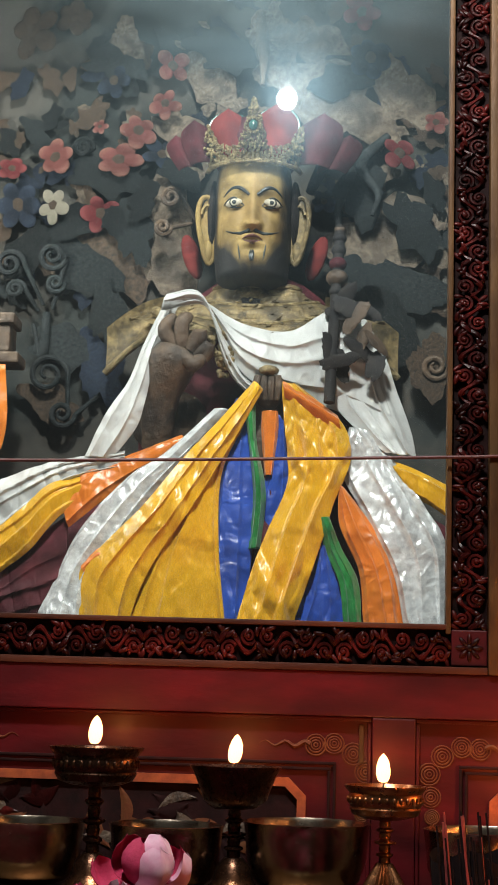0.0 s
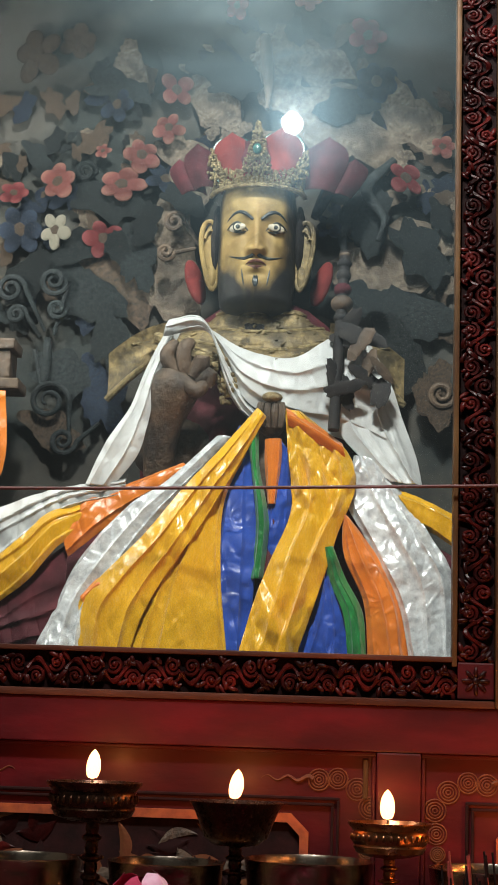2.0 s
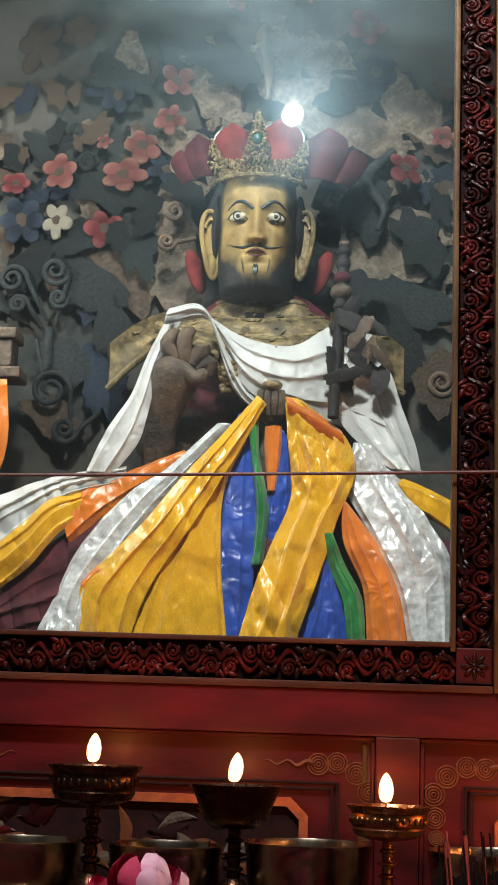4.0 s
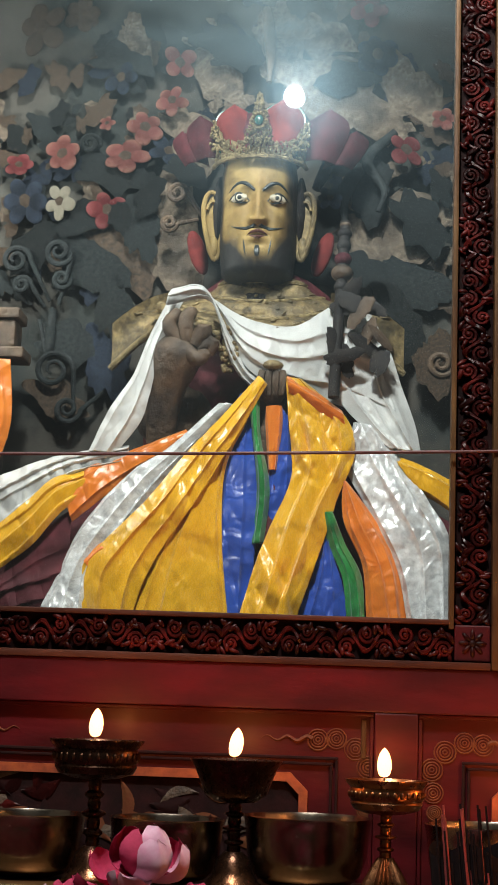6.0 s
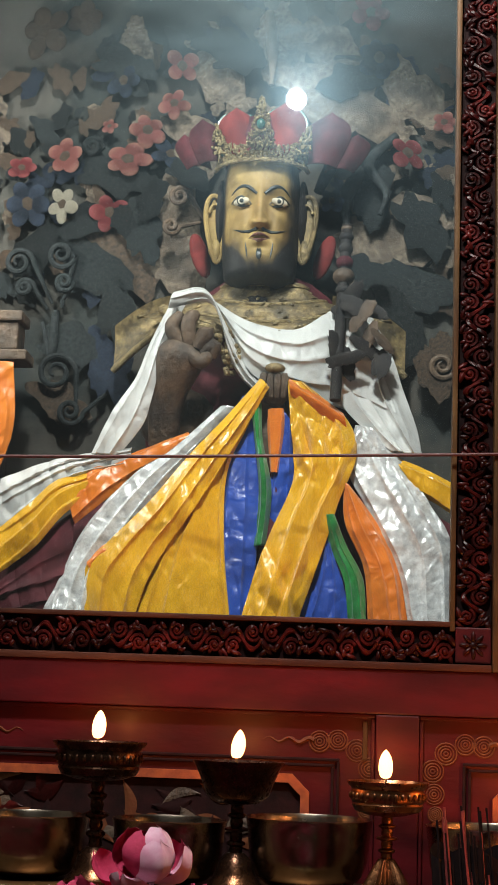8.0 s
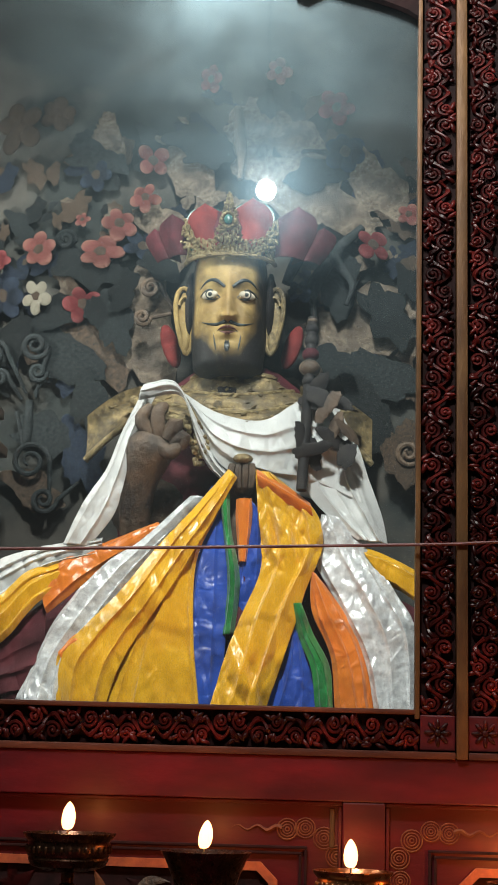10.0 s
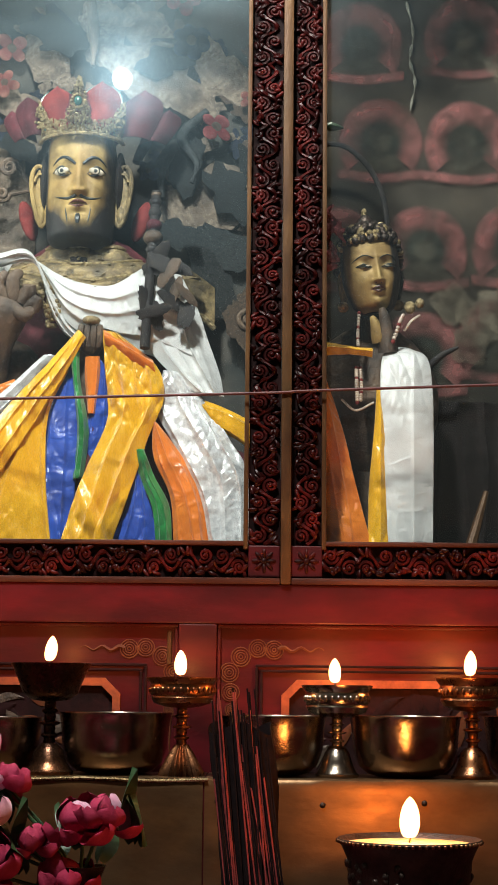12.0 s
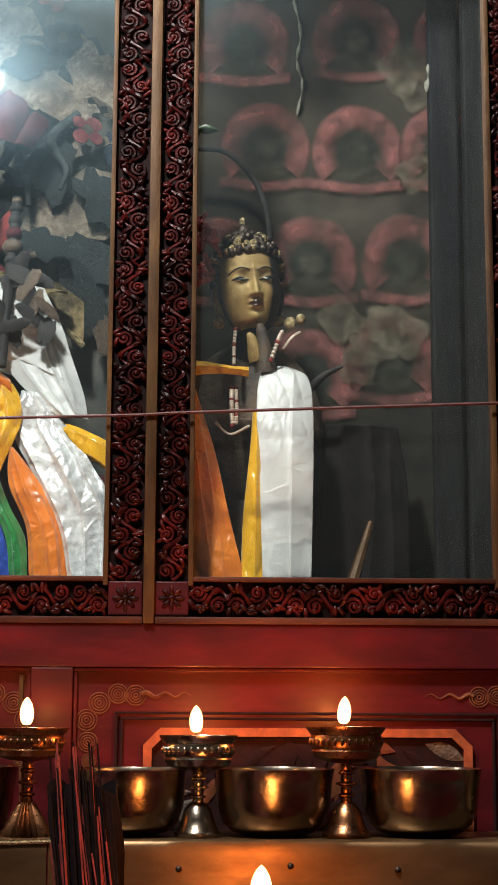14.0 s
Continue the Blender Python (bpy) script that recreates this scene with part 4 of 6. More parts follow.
def leaf_mesh(lobes, seed):
    """A carved leaf with an uneven outline, domed, 1 long."""
    rr = random.Random(seed)
    bm = bmesh.new()
    N = 40
    ring = []
    for k in range(N):
        a = 2 * math.pi * k / N
        r = 0.5 * (1 + 0.17 * math.sin(lobes * a + seed) + 0.20 * noise.noise(Vector((2.2 * math.cos(a), 2.2 * math.sin(a), seed * 3.7))) + 0.24 * noise.noise(Vector((6 * math.cos(a), 6 * math.sin(a), seed * 1.3))))
        ring.append((r * math.cos(a), r * 0.55 * math.sin(a)))
    sheet(bm, [[(x * s, y, z * s) for x, z in ring] for s, y in ((1, 0.08), (1, 0.0), (0.85, -0.07), (0.5, -0.11), (0.02, -0.12))], 0, True)
    return bm


LEAVES = {}
for kind in ("leaf_dark", "leaf_tan", "leaf_blue", "clay"):
    LEAVES[kind] = []
    for s in range(4):
        o = part("leaf", leaf_mesh(3 + s, s), kind, aureole)
        LEAVES[kind].append(o.data)
        bpy.data.objects.remove(o)


def leaf(c, size, turn, kind, s, squash=1.0):
    o = new("leaf", LEAVES[kind][s % 4])
    o.parent = aureole
    o.matrix_basis = pose(*c, 0, turn, 0) @ Matrix.Diagonal((size, 0.0055, size * squash, 1))


for c, size, turn, kind, s in (
        ((-0.510, 0.285, 1.987), 0.20, 80, "leaf_tan", 0), ((-0.551, 0.270, 1.990), 0.10, 75, "leaf_dark", 1), ((-0.539, 0.260, 2.040), 0.07, 110, "leaf_dark", 2), ((-0.259, 0.285, 2.207), 0.22, 35, "leaf_tan", 1),
        ((-0.177, 0.285, 1.993), 0.19, -30, "leaf_tan", 2), ((-0.131, 0.265, 2.005), 0.11, 60, "leaf_dark", 3), ((-0.204, 0.270, 2.049), 0.10, 100, "leaf_dark", 0), ((-0.239, 0.280, 2.124), 0.10, 60, "leaf_dark", 1),
        ((-0.296, 0.285, 2.307), 0.12, 10, "leaf_tan", 3), ((-0.348, 0.285, 2.307), 0.12, 80, "leaf_tan", 0), ((-0.435, 0.280, 2.294), 0.10, 10, "leaf_dark", 1), ((-0.451, 0.285, 2.241), 0.11, 40, "leaf_tan", 2),
        ((-0.576, 0.280, 2.302), 0.08, 70, "leaf_tan", 0), ((-0.592, 0.280, 2.265), 0.10, 20, "leaf_dark", 3), ((-0.481, 0.280, 2.138), 0.12, 60, "leaf_tan", 3), ((-0.600, 0.280, 2.082), 0.11, 10, "leaf_dark", 2),
        ((-0.486, 0.270, 2.080), 0.07, 30, "leaf_dark", 2), ((-0.638, 0.270, 2.006), 0.09, 160, "leaf_dark", 0), ((-0.578, 0.270, 2.007), 0.08, 30, "leaf_dark", 1), ((-0.627, 0.280, 1.939), 0.13, 35, "leaf_dark", 0), ((-0.715, 0.280, 1.964), 0.10, 120, "leaf_dark", 2),
        ((-0.647, 0.280, 1.815), 0.11, 20, "leaf_dark", 3), ((-0.588, 0.270, 1.866), 0.10, 80, "leaf_dark", 1), ((-0.667, 0.280, 1.728), 0.10, 30, "clay", 1), ((-0.166, 0.280, 1.860), 0.14, 80, "leaf_dark", 2), ((-0.218, 0.250, 1.929), 0.08, 20, "leaf_dark", 3),
        ((-0.107, 0.260, 1.789), 0.10, 90, "clay", 0), ((-0.133, 0.280, 1.913), 0.12, 20, "leaf_dark", 0), ((-0.102, 0.270, 2.060), 0.06, 70, "leaf_dark", 1), ((-0.242, 0.280, 2.241), 0.10, 160, "leaf_dark", 2), ((-0.156, 0.285, 2.226), 0.14, 45, "leaf_tan", 2),
        ((-0.346, 0.280, 2.320), 0.09, 10, "leaf_tan", 2), ((-0.325, 0.270, 2.354), 0.05, 80, "leaf_dark", 0), ((-0.415, 0.270, 2.268), 0.08, 0, "leaf_dark", 2), ((-0.586, 0.285, 1.959), 0.16, 50, "clay", 3), ((-0.594, 0.280, 1.782), 0.12, 70, "leaf_blue", 1)):
    leaf(c, size, turn, kind, s)
rr = random.Random(21)
for k in range(230):
    a = rr.uniform(-0.5, math.pi + 0.5)
    q = rr.uniform(0.15, 0.38)
    c = (-0.42 + 1.15 * q * math.cos(a), 0.286, 2.0 + q * math.sin(a) * 1.05)
    if c[0] > -0.06:
        continue
    leaf(c, rr.uniform(0.018, 0.062), rr.uniform(0, 180), rr.choice(("leaf_dark", "leaf_dark", "leaf_tan", "clay", "leaf_blue")), rr.randrange(4))


def curl(parent, c, r, d, material, thick=0.0045, turns=1.7, tail=(0, 0)):
    n = 30
    pts = [(c[0] + r * (1 - 0.8 * k / n) * math.cos(d * k / n * turns * 6.28), c[1] - 0.008 * k / n, c[2] + r * (1 - 0.8 * k / n) * math.sin(d * k / n * turns * 6.28)) for k in range(n + 1)]
    if tail != (0, 0):
        p0 = Vector(pts[0])
        pts = [tuple(p0 + Vector((tail[0], 0.01, tail[1])) * (1 - k / 8)) for k in range(8)] + pts
    part("curl", tube(bmesh.new(), pts, [thick * (0.5 + 0.5 * math.sin(math.pi * min(1, (k + 3) / len(pts)))) for k in range(len(pts))], 8), material, parent)


for c, r, d, t, tail in (((-0.494, 0.240, 2.036), 0.016, 1, "clay", (0.02, -0.03)), ((-0.505, 0.240, 1.990), 0.012, -1, "clay", (0.03, 0.01)), ((-0.738, 0.270, 1.938), 0.022, 1, "leaf_dark", (0.03, -0.06)), ((-0.674, 0.270, 1.952), 0.022, -1, "leaf_dark", (-0.02, -0.08)),
                         ((-0.727, 0.270, 1.899), 0.014, 1, "leaf_dark", (0.02, -0.03)), ((-0.667, 0.270, 1.909), 0.014, -1, "leaf_dark", (-0.02, -0.03)), ((-0.672, 0.270, 1.769), 0.03, 1, "leaf_dark", (0.0, -0.05)), ((-0.637, 0.280, 2.127), 0.016, 1, "leaf_dark", (-0.03, -0.02)),
                         ((-0.648, 0.270, 1.710), 0.02, -1, "leaf_dark", (0.03, 0.03)), ((-0.099, 0.260, 1.789), 0.02, -1, "clay", (-0.02, -0.05))):
    curl(aureole, c, r, d, t, tail=tail)
# stems and the small finial above the crown
for pts, w, k in (([(-0.222, 0.270, 2.093), (-0.246, 0.260, 2.045), (-0.243, 0.250, 1.989)], 0.012, "leaf_dark"), ([(-0.172, 0.270, 2.148), (-0.213, 0.260, 2.099), (-0.187, 0.250, 2.051), (-0.195, 0.250, 2.016)], 0.009, "leaf_dark"), ([(-0.288, 0.260, 2.053), (-0.265, 0.270, 2.119), (-0.279, 0.280, 2.177)], 0.010, "leaf_blue"),
                  ([(-0.680, 0.280, 1.867), (-0.684, 0.280, 1.797), (-0.700, 0.280, 1.849)], 0.008, "leaf_dark"), ([(-0.372, 0.280, 2.351), (-0.364, 0.270, 2.272), (-0.364, 0.260, 2.222)], 0.010, "leaf_tan")):
    part("stem", tube(bmesh.new(), spline(pts, 14), [w * (0.7 + 0.3 * math.sin(k2 * 0.4)) for k2 in range(14)], 10), k, aureole)

# ---------------------------------------------------------------- statues


def statue_head(bm, c, w, h, d, tilt, fierce, mats, at):
    """A head with a modelled face that looks towards -y. mats: indices of gold, dark, eye white, ink, lip. at: heights of brow, eye, nose tip and mouth, 0 at the chin and 1 at the crown."""
    gold, dark, white, ink, lip = mats
    brow, eye, nose, mouth = at
    soot = bm.verts.layers.float["soot"]
    frame_m = Matrix.Translation(c) @ pose(0, 0, 0, *tilt)
    W, H, D = w / 2, h / 2, d / 2
    es = 0.49 if fierce else 0.42

    def bump(u, v, cu, cv, su, sv):
        return math.exp(-((u - cu) / su) ** 2 - ((v - cv) / sv) ** 2)

    def step(a, b, x):
        t = min(1.0, max(0.0, (x - a) / (b - a)))
        return t * t * (3 - 2 * t)

    def relief(u, v):
        t = min(1.0, max(0.0, (brow - v) / (brow - nose)))
        s = (0.03 + 0.25 * t ** 1.4) * math.exp(-(abs(u) / ((0.080 + 0.085 * t) if fierce else (0.065 + 0.06 * t))) ** 2.6) * step(nose - 0.030, nose + 0.012, v) * (1 - step(brow, brow + 0.10, v))
        for m in (-1, 1):
            s += (0.15 if fierce else 0.09) * bump(u, v, m * (0.19 if fierce else 0.15), nose + 0.022, 0.070, 0.026)
            s -= 0.13 * bump(u, v, m * 0.30, eye + 0.02, 0.17, 0.075)
            s += 0.10 * bump(u, v, m * es, eye, 0.17, 0.040)
            s += 0.055 * bump(u, v, m * es * 0.95, brow, 0.28, 0.030)
            s += 0.07 * bump(u, v, m * 0.50, nose + 0.02, 0.24, 0.10)
            s -= 0.035 * bump(u, v, m * 0.27, mouth + 0.03, 0.07, 0.07)
        s += 0.09 * bump(u, v, 0, mouth + 0.024, 0.22, 0.020) + 0.085 * bump(u, v, 0, mouth - 0.028, 0.17, 0.022)
        s -= 0.03 * bump(u, v, 0, mouth, 0.24, 0.010) + 0.05 * bump(u, v, 0, mouth - 0.075, 0.22, 0.028)
        s += 0.09 * bump(u, v, 0, mouth - 0.15, 0.26, 0.07)
        return s

    def surf(u, v, lift=0.0):
        if fierce:
            k = 1.0 - 0.13 * (max(0, 0.40 - v) / 0.40) ** 2 - 0.10 * (max(0, v - 0.78) / 0.22) ** 2
        else:
            k = 1.0 - 0.44 * (max(0, 0.50 - v) / 0.50) ** 1.9 - 0.16 * (max(0, v - 0.70) / 0.30) ** 2
        k *= math.sqrt(max(0.02, 1 - 0.75 * (max(0, 0.09 - v) / 0.09) ** 2))
        y = -D * k * max(0, 1 - abs(u) ** 2.3) ** 0.5 - D * relief(u, v) - lift
        return frame_m @ Vector((W * k * u, y, (v * 2 - 1) * H))

    n, m = 110, 84
    us = [math.sin(math.pi / 2 * (j / m * 2 - 1)) for j in range(m + 1)]
    vs = sheet(bm, [[surf(u, i / n) for u in us] for i in range(n + 1)], gold)
    for i in range(n + 1):
        for j, u in enumerate(us):
            v = i / n
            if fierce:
                # painted beard and hair: chin, jaw and temples; the wide +u strip is painted-on shade
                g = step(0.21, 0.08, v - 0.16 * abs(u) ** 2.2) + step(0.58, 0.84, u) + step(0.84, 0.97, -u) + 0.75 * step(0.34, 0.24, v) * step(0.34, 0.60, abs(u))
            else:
                # the dark +u half is shade put into the gilding's colour
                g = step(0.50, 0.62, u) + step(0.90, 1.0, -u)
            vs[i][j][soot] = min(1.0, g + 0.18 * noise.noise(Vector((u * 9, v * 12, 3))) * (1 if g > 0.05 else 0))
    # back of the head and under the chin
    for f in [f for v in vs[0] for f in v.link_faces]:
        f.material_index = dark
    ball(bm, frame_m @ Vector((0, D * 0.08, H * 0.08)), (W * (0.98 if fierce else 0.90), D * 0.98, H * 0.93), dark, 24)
    for s in (-1, 1):
        e = surf(s * es, eye)
        rot = pose(0, 0, 0, *tilt) @ pose(0, 0, 0, 0, s * (6 if fierce else 4), s * 24)
        if fierce:
            ball(bm, e, (W * 0.225, D * 0.070, H * 0.066), white, 18, rot)
            for r, y, mi in ((0.128, 0.056, ink), (0.096, 0.069, white), (0.060, 0.082, ink)):
                ball(bm, e + Vector((s * W * -0.01, -D * y, 0)), (W * r, D * 0.022, W * r), mi, 14)
        else:
            ball(bm, e, (W * 0.180, D * 0.035, H * 0.019), white, 16, rot)
            ball(bm, e + Vector((W * 0.03, -D * 0.030, -H * 0.004)), (W * 0.075, D * 0.025, H * 0.019), ink, 12)
        up, low = (0.042, 0.037) if fierce else (0.022, 0.012)
        for sg, a, th, k in ((1, up, 0.034, 0.265), (-1, low, 0.022, 0.255)):
            tube(bm, [surf(s * (es + k * q), eye + sg * a * (1 - q * q) + 0.010 * s * q * s, D * 0.050 * (1 - q * q) + D * 0.006) for q in [x / 8 - 1 for x in range(17)]], [W * th * (1.05 - 0.7 * abs(x / 8 - 1)) for x in range(17)], 6, ink)
        if fierce:
            line = [(0.10 + 0.66 * q, brow - 0.045 * (1 - q) ** 2 + 0.034 * math.sin(math.pi * min(1, q * 0.95 + 0.05)) - 0.030 * q ** 3) for q in [x / 12 for x in range(13)]]
            wide = [W * 0.050 * (0.75 + 0.5 * math.sin(math.pi * x / 12) - 0.55 * x / 12) for x in range(13)]
        else:
            line = [(0.10 + 0.68 * q, brow - 0.045 + 0.060 * math.sin(math.pi * min(1, q * 0.85 + 0.08)) - 0.02 * q ** 3) for q in [x / 12 for x in range(13)]]
            wide = [W * 0.019 * (0.7 + 0.5 * math.sin(math.pi * x / 12)) for x in range(13)]
        tube(bm, [surf(s * a, b, D * 0.004) for a, b in line], wide, 6, ink)
        # lips, each from the middle to the corner
        tube(bm, [surf(s * 0.27 * q, mouth + 0.022 - 0.020 * q + 0.006 * math.sin(3 * q), -D * 0.012) for q in [x / 6 for x in range(7)]], [W * 0.050 * (1.06 - x / 7) for x in range(7)], 8, lip)
        tube(bm, [surf(s * 0.22 * q, mouth - 0.026 + 0.022 * q, -D * 0.012) for q in [x / 6 for x in range(7)]], [W * 0.052 * (1.06 - x / 7) for x in range(7)], 8, lip)
        tube(bm, [surf(s * 0.27 * q, mouth - 0.001, -D * 0.004) for q in [x / 4 for x in range(5)]], W * 0.010, 6, ink)
        ball(bm, surf(s * 0.090, nose - 0.014, -D * 0.03), (W * 0.040, D * 0.05, H * 0.010), ink, 10)
        if fierce:
            for x0, x1, z0, z1, r in ((0.36, 0.30, -0.03, -0.150, 0.026), (0.03, 0.02, -0.075, -0.165, 0.055)):
                tube(bm, [surf(s * (x0 + (x1 - x0) * q), mouth + z0 + (z1 - z0) * q, -D * 0.006) for q in (0, 0.33, 0.66, 1)], [W * r * 0.4, W * r * 0.9, W * r, W * r * 0.5], 6, ink)
            tube(bm, [surf(s * (0.06 + 0.62 * q), mouth + 0.070 - 0.028 * math.sin(math.pi * q * 0.9) + 0.018 * q * q, -D * 0.004) for q in [x / 10 for x in range(11)]], [W * 0.055 * (1.0 - 0.85 * (x / 10) ** 1.5) for x in range(11)], 6, ink)
    return frame_m, surf


def ear(bm, c, h, side, mi):
    """A long ear: a rolled rim round a thin shell, a fold inside it and a heavy lobe."""
    k = h / 0.11
    rim, fold = [], []
    for i in range(29):
        a = 2 * math.pi * i / 28
        wide = h * (0.125 + 0.050 * math.sin(a))
        rim.append((c[0] + side * (h * 0.11 + h * 0.035 * math.sin(a) + wide * math.cos(a)), c[1] - 0.003 * k * math.cos(a), c[2] + h * 0.5 * math.sin(a)))
    for i in range(12):
        a = 0.2 + i / 11 * 2.5
        fold.append((c[0] + side * (h * 0.12 + h * 0.085 * math.cos(a)), c[1] - 0.004 * k, c[2] + h * 0.20 + h * 0.16 * math.sin(a)))
    tube(bm, rim, 0.0042 * k, 8, mi)
    tube(bm, fold, 0.0026 * k, 6, mi)
    ball(bm, (c[0] + side * h * 0.12, c[1] + 0.003 * k, c[2]), (h * 0.12, 0.0030 * k, h * 0.47), mi, 18)
    ball(bm, (c[0] + side * h * 0.10, c[1] - 0.001 * k, c[2] - h * 0.32), (h * 0.07, 0.0048 * k, h * 0.17), mi, 14)


def big_statue():
    mats = ["gold", "dark_paint", "eye_white", "ink", "lip", "gold_relief", "hat_red", "maroon", "brocade", "clay", "turquoise"]
    G, DK, EW, INK, LIP, REL, RED, MAR, BRO, CL, TU = range(11)
    bm = bmesh.new()
    bm.verts.layers.float.new("soot")
    C = (-0.3645, 0.130, 1.955)
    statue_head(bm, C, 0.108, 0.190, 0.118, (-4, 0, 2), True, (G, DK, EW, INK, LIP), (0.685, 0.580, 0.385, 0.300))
    hx, hz = C[0], 1.963
    for s in (-1, 1):
        # right ear takes a duller gold: shade put into its colour
        ear(bm, (hx + s * 0.053, 0.128, hz - 0.012), 0.098, s, BRO if s > 0 else G)
        ball(bm, (hx + s * 0.090, 0.185, hz - 0.035), (0.013, 0.008, 0.035), RED, 14, pose(0, 0, 0, 0, s * 18, 0))
        ball(bm, (hx + s * 0.058, 0.160, hz + 0.01), (0.010, 0.045, 0.060), DK)
    # neck
    lathe(bm, [(0.062, -0.15), (0.044, -0.10), (0.042, -0.05)], (hx, 0.16, hz), 28, DK)
    # red hat panels, leaf-shaped, behind a gilt crown
    zc = hz + 0.082
    for k, (dx, w, hh, mi, yy) in enumerate(((-0.030, 0.030, 0.074, RED, 0.080), (0.026, 0.032, 0.082, RED, 0.078), (-0.070, 0.026, 0.066, MAR, 0.105), (0.078, 0.034, 0.080, MAR, 0.110), (-0.092, 0.022, 0.050, MAR, 0.125), (0.108, 0.026, 0.055, MAR, 0.130))):
        n = 14
        rows = []
        for i in range(n + 1):
            q = i / n
            ww = w * (0.80 + 0.22 * math.sin(math.pi * q * 0.7)) * math.sqrt(max(0.0004, 1 - max(0, (q - 0.45) / 0.55) ** 3))
            rows.append([(hx + dx * (1 + 0.25 * q) + ww * (j / 8 * 2 - 1), yy + 0.02 * (j / 8 * 2 - 1) ** 2 + 0.012 * q, zc + hh * q) for j in range(9)])
        sheet(bm, rows, mi)
        sheet(bm, [[(x, y + 0.004, z) for x, y, z in r] for r in rows], mi)
        if mi == RED:
            tube(bm, [rows[i][8] for i in range(n + 1)], 0.0022, 6, TU)
            tube(bm, [rows[i][0] for i in range(n + 1)], 0.0022, 6, TU)
    lathe(bm, [(0.056, 0.0), (0.058, 0.03), (0.045, 0.06), (0.02, 0.07)], (hx, 0.14, hz + 0.085), 32, MAR)
    # crown band and its peaks, built of many small bosses and curls
    rr = random.Random(3)
    for k in range(760):
        a = rr.uniform(-1.45, 1.45)
        q = rr.random()
        peak = 0.016 + 0.014 * max(0, math.cos(a * 5.0)) + 0.020 * abs(math.sin(a)) ** 3
        x, y = hx + 0.064 * math.sin(a), 0.128 - 0.064 * math.cos(a)
        ball(bm, (x, y - 0.002, zc - 0.012 + peak * q * 1.25), (rr.uniform(0.0009, 0.0022), 0.0026, rr.uniform(0.0009, 0.0026)), REL, 6)
    for k in range(420):
        q = rr.random()
        w = 0.021 * (1 - q) ** 0.9 + 0.0015
        ball(bm, (hx + rr.uniform(-w, w), 0.058 + 0.01 * q - rr.random() * 0.004, zc + 0.002 + 0.078 * q), (rr.uniform(0.0009, 0.0022), 0.0026, rr.uniform(0.0009, 0.0026)), REL, 6)
    for s in (-1, 1):
        for k in range(70):
            q = rr.random()
            w = 0.012 * (1 - q) + 0.002
            ball(bm, (hx + s * (0.056 + 0.010 * q) + rr.uniform(-w, w), 0.082 + 0.02 * q, zc + 0.052 * q), (0.0022, 0.003, 0.0025), REL, 6)
    ball(bm, (hx, 0.053, zc + 0.035), (0.0062, 0.004, 0.0075), TU)
    for k in range(14):
        ball(bm, (hx + 0.0095 * math.cos(k * 0.449), 0.054, zc + 0.035 + 0.011 * math.sin(k * 0.449)), 0.0028, REL, 7)
    tube(bm, [(hx + 0.066 * math.sin(a), 0.128 - 0.064 * math.cos(a), zc - 0.012) for a in [k / 10 - 1.4 for k in range(29)]], 0.0035, 8, REL)
    # body: torso, lap and shoulders
    cx = hx + 0.01
    ball(bm, (cx, 0.165, 1.66), (0.165, 0.075, 0.24), MAR, 32)
    ball(bm, (cx + 0.005, 0.17, 1.47), (0.32, 0.105, 0.13), MAR, 36)
    # collar of brocade, as stepped rolls round the neck
    rows = []
    for i in range(16):
        q = i / 15
        r1 = 0.052 + 0.105 * q ** 1.2
        rows.append([(hx + 0.008 + r1 * 1.15 * math.sin(a), 0.150 - (r1 * 0.60 + 0.004 * math.sin(q * 19) + 0.005 * noise.noise(Vector((a * 4, q * 6, 1)))) * math.cos(a), hz - 0.088 - 0.10 * q ** 0.8 + 0.05 * q * abs(math.sin(a)) ** 2) for a in [k / 20 * 1.65 - 1.65 for k in range(41)]])
    sheet(bm, rows, BRO)
    for q in (0.04, 0.30, 0.62):
        r1 = 0.052 + 0.105 * q ** 1.2
        tube(bm, [(hx + 0.008 + r1 * 1.15 * math.sin(a), 0.149 - (r1 * 0.60 + 0.004 * math.sin(q * 19)) * math.cos(a), hz - 0.088 - 0.10 * q ** 0.8 + 0.05 * q * abs(math.sin(a)) ** 2) for a in [k / 20 * 1.4 - 1.4 for k in range(41)]], 0.0028, 6, REL)
    for k in range(70):
        a, q = rr.uniform(-1.3, 1.3), rr.uniform(0.1, 1)
        r1 = 0.052 + 0.105 * q ** 1.2
        ball(bm, (hx + 0.008 + r1 * 1.15 * math.sin(a), 0.150 - r1 * 0.62 * math.cos(a), hz - 0.088 - 0.10 * q ** 0.8 + 0.05 * q * abs(math.sin(a)) ** 2), (rr.uniform(0.003, 0.007), 0.0022, rr.uniform(0.0012, 0.0026)), BRO, 7, pose(0, 0, 0, 0, rr.uniform(-40, 40), 0))
    tube(bm, [(hx + 0.008 + 0.15 * math.sin(a), 0.150 - 0.100 * math.cos(a), hz - 0.186 + 0.060 * math.sin(a) ** 2) for a in [k / 14 * 1.5 - 1.2 for k in range(27)]], 0.0075, 8, REL)
    for k in range(60):
        a = rr.uniform(-1.1, 1.5)
        ball(bm, (hx + 0.008 + 0.15 * math.sin(a), 0.146 - 0.102 * math.cos(a), hz - 0.186 + 0.060 * math.sin(a) ** 2 + rr.uniform(-0.008, 0.008)), 0.0035, REL, 6)
